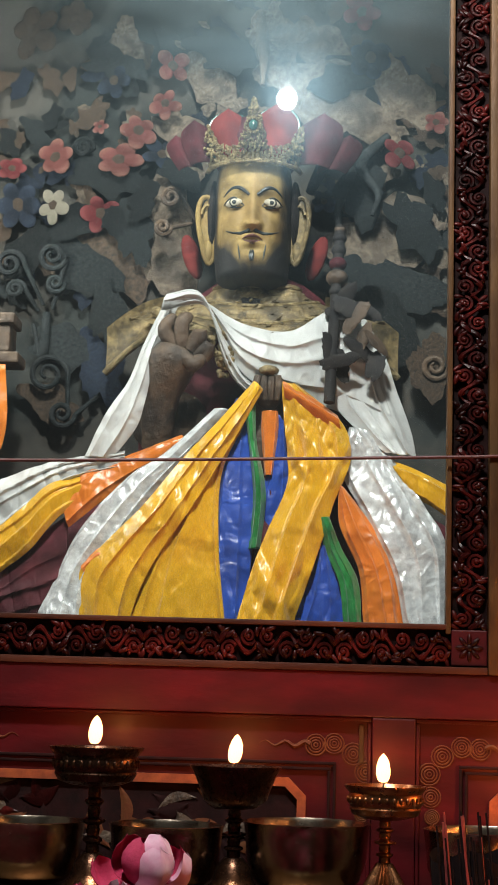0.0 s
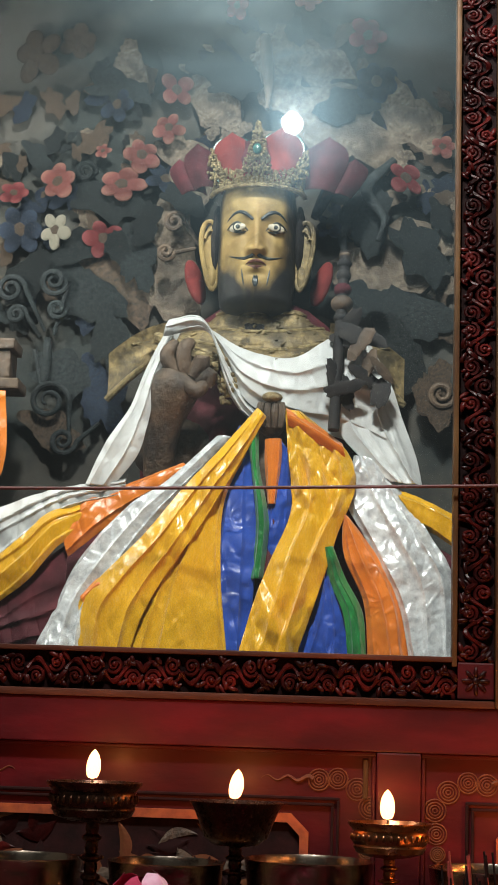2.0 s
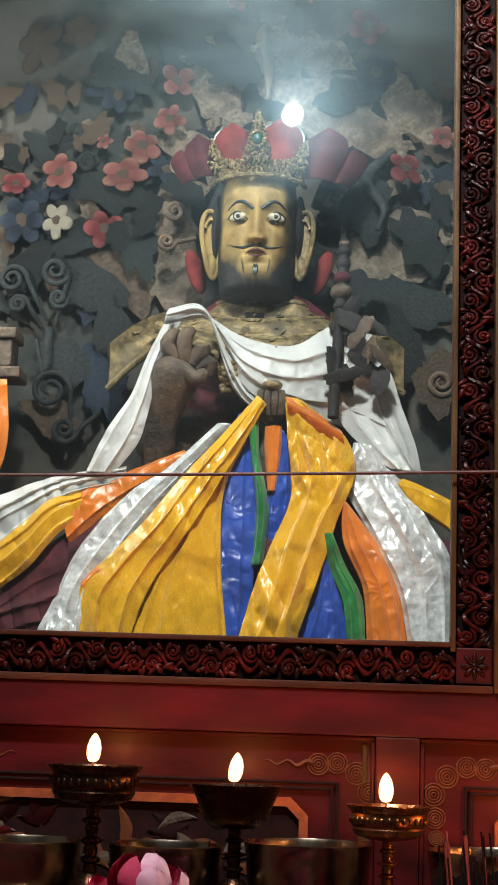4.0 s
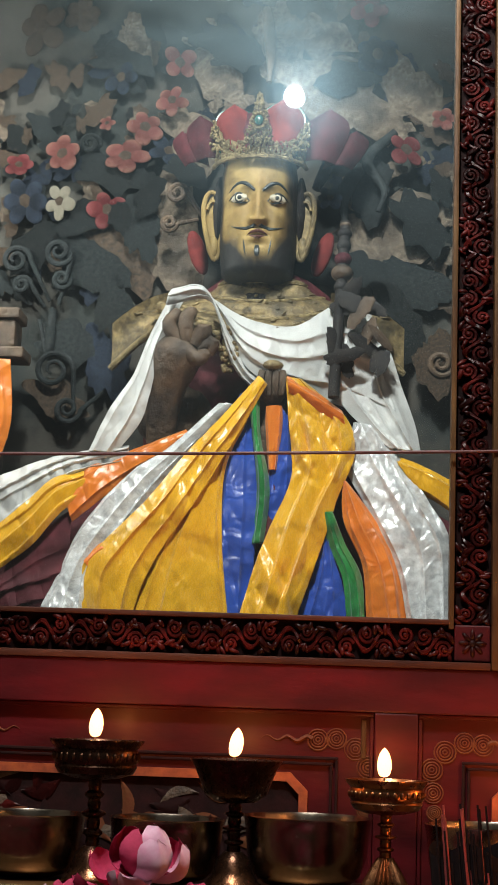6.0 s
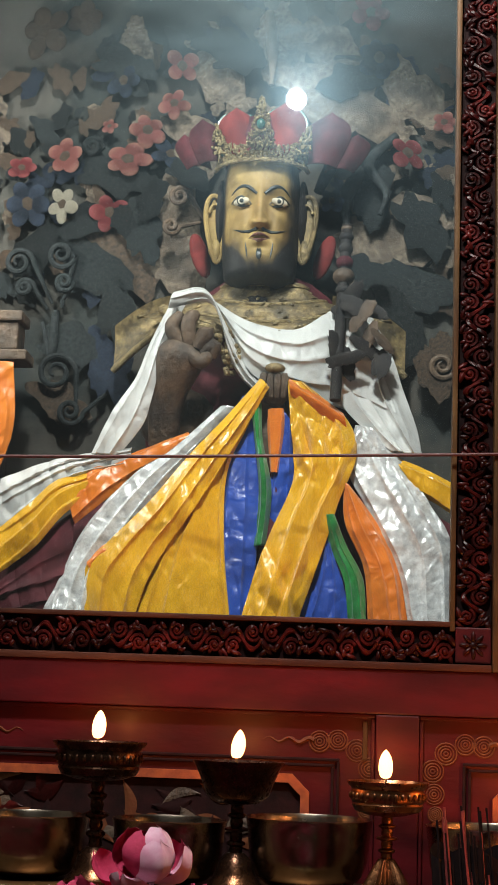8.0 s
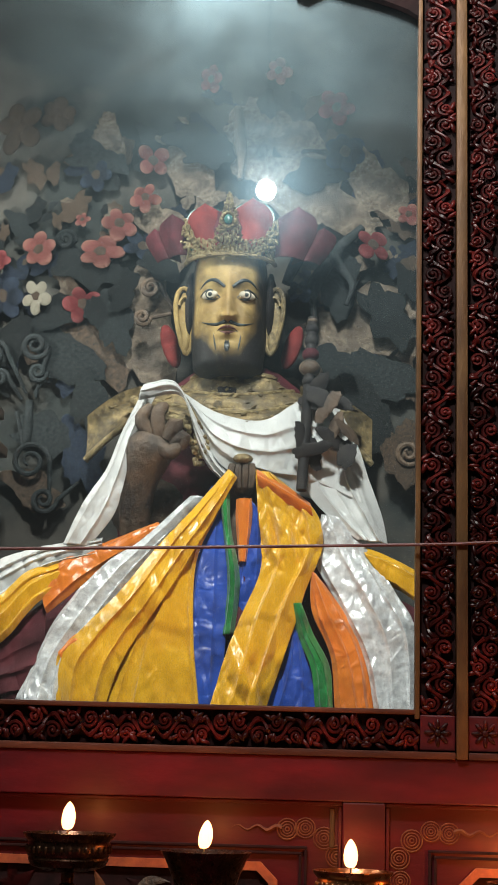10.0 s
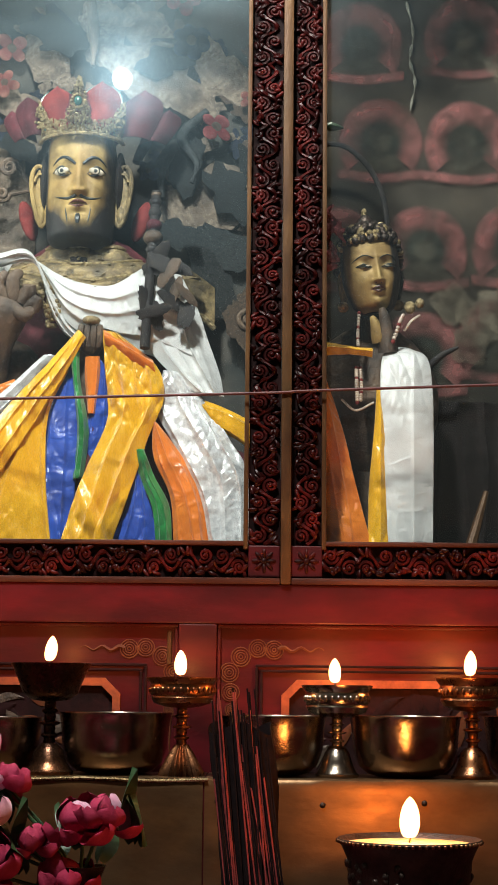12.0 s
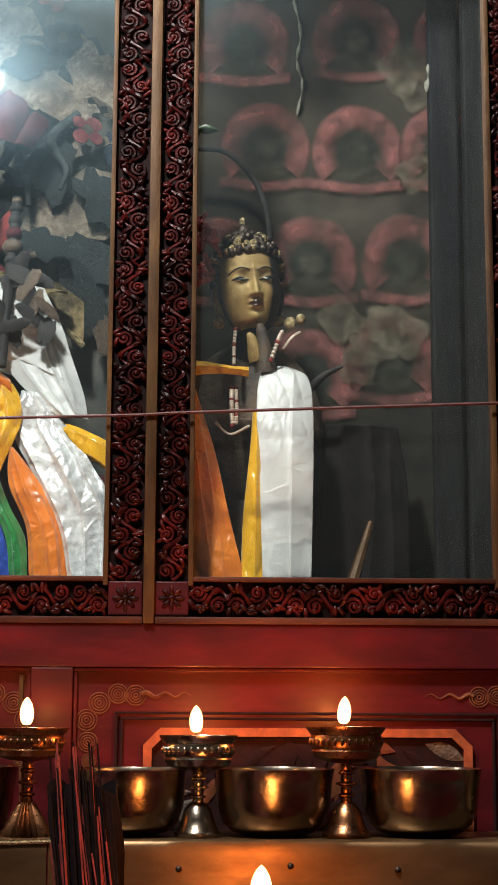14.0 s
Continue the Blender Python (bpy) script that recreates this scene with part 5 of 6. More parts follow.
    for s, px in ((-1, 0.0), (1, 0.0)):
        # flared shoulder pieces
        n = 10
        rows = [[(hx + s * (0.10 + 0.105 * q) + s * 0.004, 0.135 + 0.05 * q + 0.01 * math.sin(3 * v), hz - 0.118 - 0.040 * q + 0.014 * (1 - v) - (0.030 + 0.022 * q) * v + 0.012 * math.sin(3 * q)) for v in [j / 8 for j in range(9)]] for q in [i / n for i in range(n + 1)]]
        sheet(bm, rows, BRO)
        tube(bm, [r[-1] for r in rows], 0.005, 8, REL)
    # raised hand with a long forearm, gilt cuff
    P = [(-0.485, 0.090, 1.632), (-0.480, 0.070, 1.691), (-0.466, 0.055, 1.734), (-0.456, 0.050, 1.765)]
    tube(bm, spline(P, 14), [0.020, 0.021, 0.022, 0.023, 0.024, 0.025, 0.026, 0.028, 0.030, 0.032, 0.033, 0.033, 0.030, 0.024], 14, CL)
    for a, b, c, r in (((-0.460, 0.042, 1.763), (-0.474, 0.036, 1.784), (-0.462, 0.040, 1.805), 0.0105), ((-0.449, 0.038, 1.762), (-0.451, 0.032, 1.792), (-0.441, 0.042, 1.806), 0.0105), ((-0.439, 0.038, 1.758), (-0.426, 0.032, 1.780), (-0.426, 0.036, 1.762), 0.0105),
                       ((-0.431, 0.040, 1.751), (-0.414, 0.034, 1.762), (-0.418, 0.038, 1.743), 0.009), ((-0.454, 0.036, 1.754), (-0.434, 0.030, 1.737), (-0.421, 0.034, 1.748), 0.011)):
        tube(bm, spline([a, b, c], 8), [r, r, r, r * 0.97, r * 0.95, r * 0.9, r * 0.8, r * 0.5], 10, CL)
    q0, q1, q2 = Vector((-0.405, 0.050, 1.778)), Vector((-0.396, 0.045, 1.753)), Vector((-0.386, 0.050, 1.731))
    for k in range(60):
        t = rr.random()
        p = q0.lerp(q1, t * 2) if t < 0.5 else q1.lerp(q2, t * 2 - 1)
        ball(bm, p + Vector((rr.uniform(-0.012, 0.012), rr.uniform(-0.006, 0.004), rr.uniform(-0.01, 0.01))), 0.0042, REL, 7)
    # second hand at the breast, holding the scarves
    H2 = Vector((-0.333, 0.045, 1.705))
    ball(bm, H2, (0.020, 0.014, 0.026), CL, 18)
    for k in range(4):
        tube(bm, [H2 + Vector((-0.014 + 0.009 * k, -0.009, 0.018)), H2 + Vector((-0.016 + 0.0100 * k, -0.014, 0.004)), H2 + Vector((-0.012 + 0.008 * k, -0.011, -0.014))], [0.005, 0.0058, 0.004], 8, CL)
    ball(bm, H2 + Vector((0, -0.012, 0.026)), (0.014, 0.008, 0.007), BRO, 12)
    # dark undersleeve and robe folds
    for p, r in (((-0.406, 0.130, 1.705), (0.05, 0.03, 0.055)), ((-0.454, 0.120, 1.670), (0.07, 0.03, 0.05)), ((-0.335, 0.070, 1.648), (0.030, 0.02, 0.06))):
        ball(bm, p, r, CL, 16)
    ob = part("statue", bm, mats)
    tagged(ob, "gilt-faced crowned seated statue draped in coloured silk scarves", "statue")


def carved_staff():
    e = empty("ritual_staff", (0, 0, 0), "dark metal ritual staff with ringed finial and leaves", "staff")
    a, b = Vector((-0.252, 0.018, 1.686)), Vector((-0.242, 0.060, 1.938))
    part("shaft", tube(bmesh.new(), [a.lerp(b, k / 12) for k in range(13)], 0.0075, 10), "dark_paint", e)
    for k, (t, r, h) in enumerate(((0.98, 0.008, 0.006), (0.93, 0.010, 0.008), (0.86, 0.010, 0.010), (0.78, 0.012, 0.010), (0.70, 0.015, 0.012), (0.62, 0.010, 0.008))):
        part("ring", ball(bmesh.new(), a.lerp(b, t), (r, r, h), seg=16), ("clay", "dark_paint", "dark_paint", "maroon")[k % 4], e)
    rr = random.Random(8)
    for k in range(12):
        c = a.lerp(b, rr.uniform(0.22, 0.58)) + Vector((rr.uniform(-0.005, 0.060), rr.uniform(-0.012, 0.0), rr.uniform(-0.015, 0.015)))
        bm = leaf_mesh(2, k)
        bmesh.ops.scale(bm, vec=(0.046, 0.010, 0.040), verts=bm.verts)
        part("leaf", bm, "clay" if k % 4 == 0 else "dark_paint", e, at=pose(*c, rr.uniform(-30, 30), rr.uniform(0, 180), rr.uniform(-30, 30)))


big_statue()
carved_staff()

# ---------------------------------------------------------------- silk scarves on the large statue
scarf("silk_scarf", [(-0.474, 0.085, 1.848), (-0.502, 0.055, 1.773), (-0.521, 0.045, 1.715), (-0.549, 0.040, 1.668), (-0.574, 0.040, 1.610)], [(-0.455, 0.085, 1.843), (-0.483, 0.055, 1.765), (-0.493, 0.045, 1.708), (-0.506, 0.040, 1.653), (-0.538, 0.040, 1.607)], "white_silk", "white silk scarf hanging from the raised hand", 1.5, 0.006, 1)
scarf("silk_scarf", [(-0.474, 0.050, 1.836), (-0.431, 0.045, 1.838), (-0.399, 0.050, 1.785), (-0.367, 0.055, 1.729), (-0.343, 0.050, 1.705)], [(-0.481, 0.050, 1.815), (-0.419, 0.040, 1.818), (-0.394, 0.045, 1.749), (-0.378, 0.050, 1.720), (-0.354, 0.050, 1.697)], "white_silk", "white silk scarf looped over the raised hand", 2, 0.006, 2, nu=90, nv=36)
scarf("silk_scarf", [(-0.421, 0.060, 1.827), (-0.369, 0.050, 1.796), (-0.308, 0.050, 1.787), (-0.256, 0.055, 1.817), (-0.218, 0.070, 1.818)], [(-0.400, 0.060, 1.800), (-0.366, 0.045, 1.727), (-0.305, 0.045, 1.698), (-0.230, 0.050, 1.677), (-0.158, 0.055, 1.642)], "white_silk", "white silk scarf swathed across the statue's breast", 2.6, 0.007, 3, crumple=0.005)
scarf("silk_scarf", [(-0.248, 0.080, 1.820), (-0.247, 0.055, 1.771), (-0.249, 0.045, 1.699), (-0.214, 0.035, 1.652), (-0.177, 0.030, 1.622)], [(-0.210, 0.085, 1.826), (-0.178, 0.075, 1.761), (-0.162, 0.070, 1.714), (-0.143, 0.060, 1.659), (-0.135, 0.055, 1.620)], "white_silk", "white silk scarf over the statue's arm", 3, 0.008, 4, crumple=0.005)
scarf("silk_scarf", [(-0.696, 0.060, 1.575), (-0.642, 0.055, 1.595), (-0.596, 0.050, 1.607), (-0.521, 0.050, 1.620)], [(-0.692, 0.050, 1.491), (-0.645, 0.045, 1.537), (-0.594, 0.045, 1.576), (-0.519, 0.045, 1.597)], "white_silk", "white silk scarf spread over the lap", 2, 0.006, 5, fan=False)
scarf("silk_scarf", [(-0.690, 0.035, 1.504), (-0.650, 0.032, 1.538), (-0.618, 0.035, 1.570), (-0.578, 0.040, 1.583)], [(-0.685, 0.030, 1.444), (-0.638, 0.028, 1.482), (-0.604, 0.030, 1.525), (-0.569, 0.040, 1.553)], "yellow_silk", "yellow satin scarf trailing over the lap", 2, 0.005, 6, fan=False)
scarf("silk_scarf", [(-0.447, 0.050, 1.645), (-0.531, 0.045, 1.608), (-0.578, 0.040, 1.583), (-0.598, 0.035, 1.544)], [(-0.439, 0.050, 1.634), (-0.514, 0.040, 1.581), (-0.553, 0.035, 1.545), (-0.588, 0.032, 1.514)], "orange_silk", "orange satin scarf laid across the lap", 1.5, 0.004, 7)
scarf("silk_scarf", [(-0.404, 0.045, 1.680), (-0.468, 0.040, 1.618), (-0.515, 0.034, 1.583), (-0.573, 0.028, 1.511), (-0.600, 0.022, 1.446), (-0.622, 0.018, 1.392)], [(-0.380, 0.045, 1.677), (-0.440, 0.038, 1.609), (-0.480, 0.032, 1.556), (-0.518, 0.026, 1.497), (-0.548, 0.022, 1.459), (-0.550, 0.020, 1.392)], "silver_silk", "white brocaded silk scarf falling over the knee", 2.2, 0.007, 8, crumple=0.009)
scarf("silk_scarf", [(-0.569, 0.019, 1.465), (-0.551, 0.021, 1.484), (-0.530, 0.022, 1.496)], [(-0.556, 0.017, 1.447), (-0.535, 0.019, 1.462), (-0.513, 0.020, 1.467)], "orange_silk", "small fold of orange satin", 1, 0.004, 9)
scarf("silk_scarf", [(-0.352, 0.034, 1.716), (-0.395, 0.028, 1.662), (-0.445, 0.022, 1.604), (-0.490, 0.016, 1.544), (-0.540, 0.013, 1.490), (-0.570, 0.012, 1.448), (-0.566, 0.012, 1.392)], [(-0.339, 0.030, 1.703), (-0.368, 0.026, 1.648), (-0.396, 0.020, 1.595), (-0.430, 0.014, 1.535), (-0.464, 0.011, 1.483), (-0.487, 0.010, 1.436), (-0.500, 0.010, 1.392)], "yellow_silk", "wide yellow satin scarf drawn aside from the hand", 1.6, 0.009, 10, crumple=0.006)
scarf("silk_scarf", [(-0.373, 0.036, 1.657), (-0.425, 0.030, 1.589), (-0.480, 0.024, 1.492), (-0.516, 0.020, 1.392)], [(-0.364, 0.036, 1.657), (-0.390, 0.030, 1.589), (-0.390, 0.024, 1.494), (-0.378, 0.020, 1.392)], "yellow_silk", "flat pleated panel of yellow satin under the drawn one", 2.4, 0.007, 52, crumple=0.002)
scarf("silk_scarf", [(-0.376, 0.046, 1.695), (-0.402, 0.046, 1.630), (-0.412, 0.042, 1.550), (-0.405, 0.036, 1.470), (-0.392, 0.030, 1.392)], [(-0.353, 0.042, 1.688), (-0.349, 0.040, 1.625), (-0.344, 0.036, 1.550), (-0.348, 0.030, 1.480), (-0.352, 0.026, 1.392)], "blue_silk", "blue satin scarf hanging from the hand", 1.3, 0.005, 11, nu=90, nv=36)
scarf("silk_scarf", [(-0.364, 0.034, 1.686), (-0.358, 0.034, 1.641), (-0.349, 0.036, 1.566), (-0.353, 0.030, 1.491)], [(-0.349, 0.034, 1.683), (-0.346, 0.036, 1.634), (-0.332, 0.038, 1.567), (-0.337, 0.034, 1.492)], "green_silk", "green satin scarf hanging from the hand", 1.5, 0.004, 12, nu=90, nv=36)
scarf("silk_scarf", [(-0.341, 0.034, 1.675), (-0.340, 0.034, 1.641), (-0.335, 0.040, 1.590)], [(-0.319, 0.034, 1.676), (-0.318, 0.034, 1.649), (-0.324, 0.040, 1.590)], "orange_silk", "narrow orange satin scarf under the hand", 1.2, 0.004, 13, nu=90, nv=36)
scarf("silk_scarf", [(-0.323, 0.040, 1.677), (-0.329, 0.042, 1.620), (-0.341, 0.045, 1.538), (-0.343, 0.045, 1.493)], [(-0.307, 0.040, 1.658), (-0.304, 0.042, 1.613), (-0.304, 0.045, 1.554), (-0.313, 0.045, 1.494)], "blue_silk", "narrow blue satin scarf behind the yellow one", 1.2, 0.004, 14, nu=90, nv=36)
scarf("silk_scarf", [(-0.339, 0.052, 1.591), (-0.341, 0.050, 1.538), (-0.346, 0.045, 1.471)], [(-0.317, 0.052, 1.592), (-0.315, 0.050, 1.539), (-0.328, 0.045, 1.471)], "maroon", "dark maroon robe edge between the scarves", 1, 0.003, 15, nu=90, nv=36)
scarf("silk_scarf", [(-0.316, 0.032, 1.714), (-0.309, 0.026, 1.648), (-0.304, 0.020, 1.580), (-0.329, 0.014, 1.512), (-0.347, 0.010, 1.460), (-0.364, 0.010, 1.394)], [(-0.294, 0.034, 1.712), (-0.235, 0.032, 1.662), (-0.222, 0.026, 1.613), (-0.243, 0.018, 1.552), (-0.258, 0.013, 1.499), (-0.291, 0.010, 1.395)], "yellow_silk", "wide yellow satin scarf folded over from the hand", 1.6, 0.011, 16, crumple=0.010)
scarf("silk_scarf", [(-0.314, 0.028, 1.715), (-0.275, 0.026, 1.693), (-0.241, 0.030, 1.670)], [(-0.310, 0.026, 1.694), (-0.274, 0.022, 1.671), (-0.235, 0.026, 1.650)], "orange_silk", "orange satin edge under the hand", 1, 0.003, 17, nu=90, nv=36)
scarf("silk_scarf", [(-0.266, 0.022, 1.515), (-0.268, 0.020, 1.474), (-0.278, 0.018, 1.434), (-0.295, 0.018, 1.396)], [(-0.253, 0.022, 1.519), (-0.239, 0.022, 1.475), (-0.227, 0.020, 1.435), (-0.219, 0.020, 1.396)], "blue_silk", "blue satin scarf at the lap's edge", 1.4, 0.005, 18, nu=90, nv=36)
scarf("silk_scarf", [(-0.261, 0.014, 1.532), (-0.254, 0.013, 1.492), (-0.235, 0.012, 1.449), (-0.228, 0.012, 1.395)], [(-0.249, 0.014, 1.534), (-0.232, 0.014, 1.493), (-0.210, 0.014, 1.450), (-0.205, 0.014, 1.394)], "green_silk", "crumpled green satin scarf at the lap's edge", 1.5, 0.005, 19, crumple=0.006, nu=90, nv=36)
scarf("silk_scarf", [(-0.238, 0.022, 1.575), (-0.235, 0.020, 1.523), (-0.210, 0.016, 1.465), (-0.203, 0.014, 1.394)], [(-0.231, 0.024, 1.575), (-0.193, 0.022, 1.524), (-0.163, 0.018, 1.466), (-0.149, 0.016, 1.395)], "orange_silk", "orange satin scarf falling over the knee", 2.2, 0.006, 20, nu=90, nv=36)
scarf("silk_scarf", [(-0.225, 0.034, 1.656), (-0.234, 0.030, 1.598), (-0.204, 0.024, 1.539), (-0.167, 0.018, 1.466), (-0.152, 0.016, 1.394)], [(-0.203, 0.036, 1.653), (-0.162, 0.034, 1.608), (-0.124, 0.028, 1.549), (-0.098, 0.022, 1.498), (-0.094, 0.018, 1.396)], "silver_silk", "white brocaded silk scarf falling over the other knee", 2.4, 0.008, 21, crumple=0.009)
scarf("silk_scarf", [(-0.176, 0.040, 1.616), (-0.139, 0.038, 1.602), (-0.095, 0.035, 1.580)], [(-0.139, 0.036, 1.565), (-0.117, 0.034, 1.554), (-0.091, 0.030, 1.536)], "yellow_silk", "yellow satin scarf behind the white brocade", 1.5, 0.005, 22, nu=90, nv=36, fan=False)
scarf("robe_edge", [(-0.689, 0.050, 1.446), (-0.643, 0.048, 1.492), (-0.591, 0.045, 1.531)], [(-0.681, 0.030, 1.385), (-0.633, 0.030, 1.387), (-0.581, 0.030, 1.389)], "maroon", "maroon robe of the statue under the scarves", 3, 0.006, 23, fan=False, group="")

# wooden stand with an orange cloth at the edge of the case
stand = empty("wooden_stand", (0, 0, 0), "small brown wooden stand carrying a hung cloth", "stand")
p = (-0.717, 0.120, 1.776)
bm = bmesh.new()
box(bm, p[0] - 0.10, p[0] + 0.026, 0.10, 0.16, p[2] + 0.030, p[2] + 0.045, 0.003)
box(bm, p[0] - 0.10, p[0] + 0.020, 0.105, 0.155, p[2] - 0.010, p[2] + 0.0295, 0.003)
box(bm, p[0] - 0.10, p[0] + 0.034, 0.10, 0.16, p[2] - 0.026, p[2] - 0.0105, 0.003)
part("stand_top", bm, "clay", stand, smooth=False)
part("stand_post", box(bmesh.new(), p[0] - 0.10, p[0] + 0.005, 0.125, 0.15, 1.386, p[2] - 0.0265, 0.002), "clay", stand, smooth=False)
q = p[2] - 0.03
scarf("hanging_cloth", [(p[0] - 0.06, 0.10, q), (p[0] - 0.06, 0.098, q - 0.08), (p[0] - 0.06, 0.095, q - 0.19)], [(p[0] + 0.018, 0.10, q), (p[0] + 0.024, 0.098, q - 0.09), (p[0] + 0.004, 0.095, q - 0.17)], "orange_silk", "orange satin cloth hanging from a wooden stand", 1.5, 0.004, 30, group="")

# ---------------------------------------------------------------- the small statue and its case


def small_statue():
    mats = ["gold", "dark_paint", "eye_white", "ink", "lip", "dark_metal", "clay", "bead", "gold_relief", "hat_red", "turquoise"]
    G, DK, EW, INK, LIP, HAIR, CL, BEAD, REL, RED, TU = range(11)
    bm = bmesh.new()
    bm.verts.layers.float.new("soot")
    C = (0.090, 0.100, 1.815)
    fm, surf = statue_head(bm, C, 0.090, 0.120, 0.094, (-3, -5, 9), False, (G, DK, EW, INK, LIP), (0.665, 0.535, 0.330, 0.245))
    rr = random.Random(6)
    for k in range(230):
        a, q = rr.uniform(-1.9, 1.9), rr.random()
        z = 0.046 + 0.034 * q
        r = 0.050 * math.sqrt(max(0.02, 1 - (q * 0.9) ** 2))
        z -= 0.040 * max(0, abs(a) - 0.9) / 1.0 * (1 - q)
        c = fm @ Vector((r * math.sin(a), -r * 1.02 * math.cos(a) + 0.004, z))
        ball(bm, c, rr.uniform(0.004, 0.0065), HAIR if rr.random() < 0.75 else REL, 8)
    ball(bm, fm @ Vector((0, 0.0, 0.085)), (0.012, 0.012, 0.016), HAIR, 12)
    ball(bm, fm @ Vector((0, 0.0, 0.104)), (0.005, 0.005, 0.008), REL, 10)
    for s in (-1, 1):
        c = fm @ Vector((s * 0.037, 0.006, -0.014))
        # right ear in dark paint: shade put into its colour
        ear(bm, c, 0.050, s, G if s < 0 else DK)
        ball(bm, c + Vector((s * 0.006, -0.003, -0.030)), (0.009, 0.005, 0.009), REL, 12)
    tube(bm, [fm @ Vector((0, 0.01, -0.05)), Vector((C[0] + 0.002, 0.15, C[2] - 0.085)), Vector((C[0] + 0.004, 0.16, C[2] - 0.12))], [0.024, 0.024, 0.04], 20, DK)
    ball(bm, (C[0] + 0.005, 0.165, C[2] - 0.185), (0.105, 0.055, 0.125), CL, 28)
    ball(bm, (C[0] + 0.005, 0.18, C[2] - 0.37), (0.085, 0.05, 0.14), CL, 28)
    tube(bm, spline([(C[0] - 0.085, 0.15, C[2] - 0.11), (C[0] - 0.11, 0.14, C[2] - 0.22), (C[0] - 0.05, 0.10, C[2] - 0.29)], 12), 0.026, 12, CL)
    # hand raised to the chin, with a slender stem of beads
    tube(bm, spline([(0.114, 0.070, 1.692), (0.110, 0.062, 1.731), (0.104, 0.058, 1.758)], 8), [0.016, 0.014, 0.012, 0.010, 0.009, 0.008, 0.007, 0.004], 10, CL)
    tube(bm, spline([(0.102, 0.070, 1.708), (0.094, 0.064, 1.735), (0.089, 0.064, 1.746)], 8), [0.012, 0.012, 0.010, 0.008, 0.007, 0.006, 0.005, 0.003], 10, G)
    for pts, n, r in (([(0.120, 0.052, 1.705), (0.131, 0.050, 1.736), (0.135, 0.050, 1.744)], 14, 0.0034), ([(0.071, 0.080, 1.755), (0.069, 0.075, 1.725), (0.069, 0.070, 1.704)], 14, 0.0030), ([(0.066, 0.060, 1.666), (0.066, 0.055, 1.641), (0.067, 0.055, 1.613)], 16, 0.0034), ([(0.072, 0.060, 1.666), (0.073, 0.055, 1.641), (0.072, 0.055, 1.617)], 14, 0.0030)):
        for k, q in enumerate(spline(pts, n)):
            ball(bm, q, r, BEAD if k % 5 else RED, 8)
    tube(bm, spline([(0.044, 0.055, 1.617), (0.064, 0.050, 1.600), (0.091, 0.050, 1.612)], 14), 0.0018, 6, BEAD)
    tube(bm, spline([(0.137, 0.060, 1.723), (0.149, 0.060, 1.739), (0.161, 0.065, 1.748)], 10), 0.0022, 6, BEAD)
    ball(bm, (0.162, 0.070, 1.768), (0.007, 0.006, 0.008), REL, 12)
    ball(bm, (0.148, 0.080, 1.764), (0.009, 0.007, 0.010), REL, 12)
    tagged(part("statue", bm, mats), "small gilt-faced statue with curled hair, beads and scarves", "statue")


small_statue()
scarf("silk_scarf", [(0.122, 0.085, 1.702), (0.105, 0.062, 1.684), (0.100, 0.045, 1.630), (0.104, 0.035, 1.536), (0.108, 0.030, 1.398)], [(0.150, 0.088, 1.702), (0.172, 0.066, 1.682), (0.178, 0.050, 1.630), (0.177, 0.040, 1.537), (0.173, 0.035, 1.399)], "white_silk", "white silk scarf hanging from the small statue's arm", 1.0, 0.005, 40, crumple=0.003, fan=False)
scarf("silk_scarf", [(0.095, 0.055, 1.633), (0.091, 0.045, 1.576), (0.082, 0.040, 1.483), (0.079, 0.035, 1.398)], [(0.105, 0.055, 1.633), (0.108, 0.045, 1.576), (0.111, 0.040, 1.483), (0.112, 0.035, 1.398)], "yellow_silk", "narrow yellow satin scarf", 0.8, 0.004, 42, nu=90, nv=36)
scarf("silk_scarf", [(0.001, 0.060, 1.665), (0.006, 0.045, 1.575), (0.011, 0.040, 1.482), (0.012, 0.035, 1.398)], [(0.016, 0.060, 1.665), (0.043, 0.048, 1.576), (0.064, 0.040, 1.482), (0.085, 0.035, 1.398)], "orange_silk", "orange satin robe edge falling aside", 1.4, 0.004, 43)
scarf("silk_scarf", [(0.000, 0.055, 1.704), (0.035, 0.050, 1.699), (0.067, 0.050, 1.694), (0.089, 0.055, 1.694)], [(0.001, 0.055, 1.681), (0.036, 0.048, 1.684), (0.067, 0.048, 1.684), (0.089, 0.055, 1.682)], "yellow_silk", "yellow satin band across the small statue", 1, 0.003, 44, fan=False, nu=90, nv=36)

# red paper blossoms behind the divider, a wooden stick, a grey board
bl = empty("paper_blossoms", (0, 0, 0), "bright red paper blossoms beside the small statue", "flowers")
rr = random.Random(15)
for c in ((0.025, 0.100, 1.914), (0.034, 0.100, 1.893), (0.018, 0.100, 1.884), (0.025, 0.100, 1.851), (0.017, 0.100, 1.838)):
    for k in range(4):
        bm = leaf_mesh(3, k)
        bmesh.ops.scale(bm, vec=(0.030, 0.02, 0.026), verts=bm.verts)
        part("petal", bm, "petal_crimson", bl, at=pose(c[0] + rr.uniform(-0.008, 0.008), c[1], c[2] + rr.uniform(-0.008, 0.008), rr.uniform(-50, 50), rr.uniform(0, 180), rr.uniform(-50, 50)))
tagged(part("green_sprig", tube(bmesh.new(), spline([(0.004, 0.080, 2.046), (0.024, 0.080, 2.051), (0.047, 0.080, 2.049)], 8), [0.003, 0.006, 0.008, 0.005, 0.008, 0.006, 0.004, 0.001], 8), "leaf_green"), "small dark green sprig at the frame's edge", "sprig")
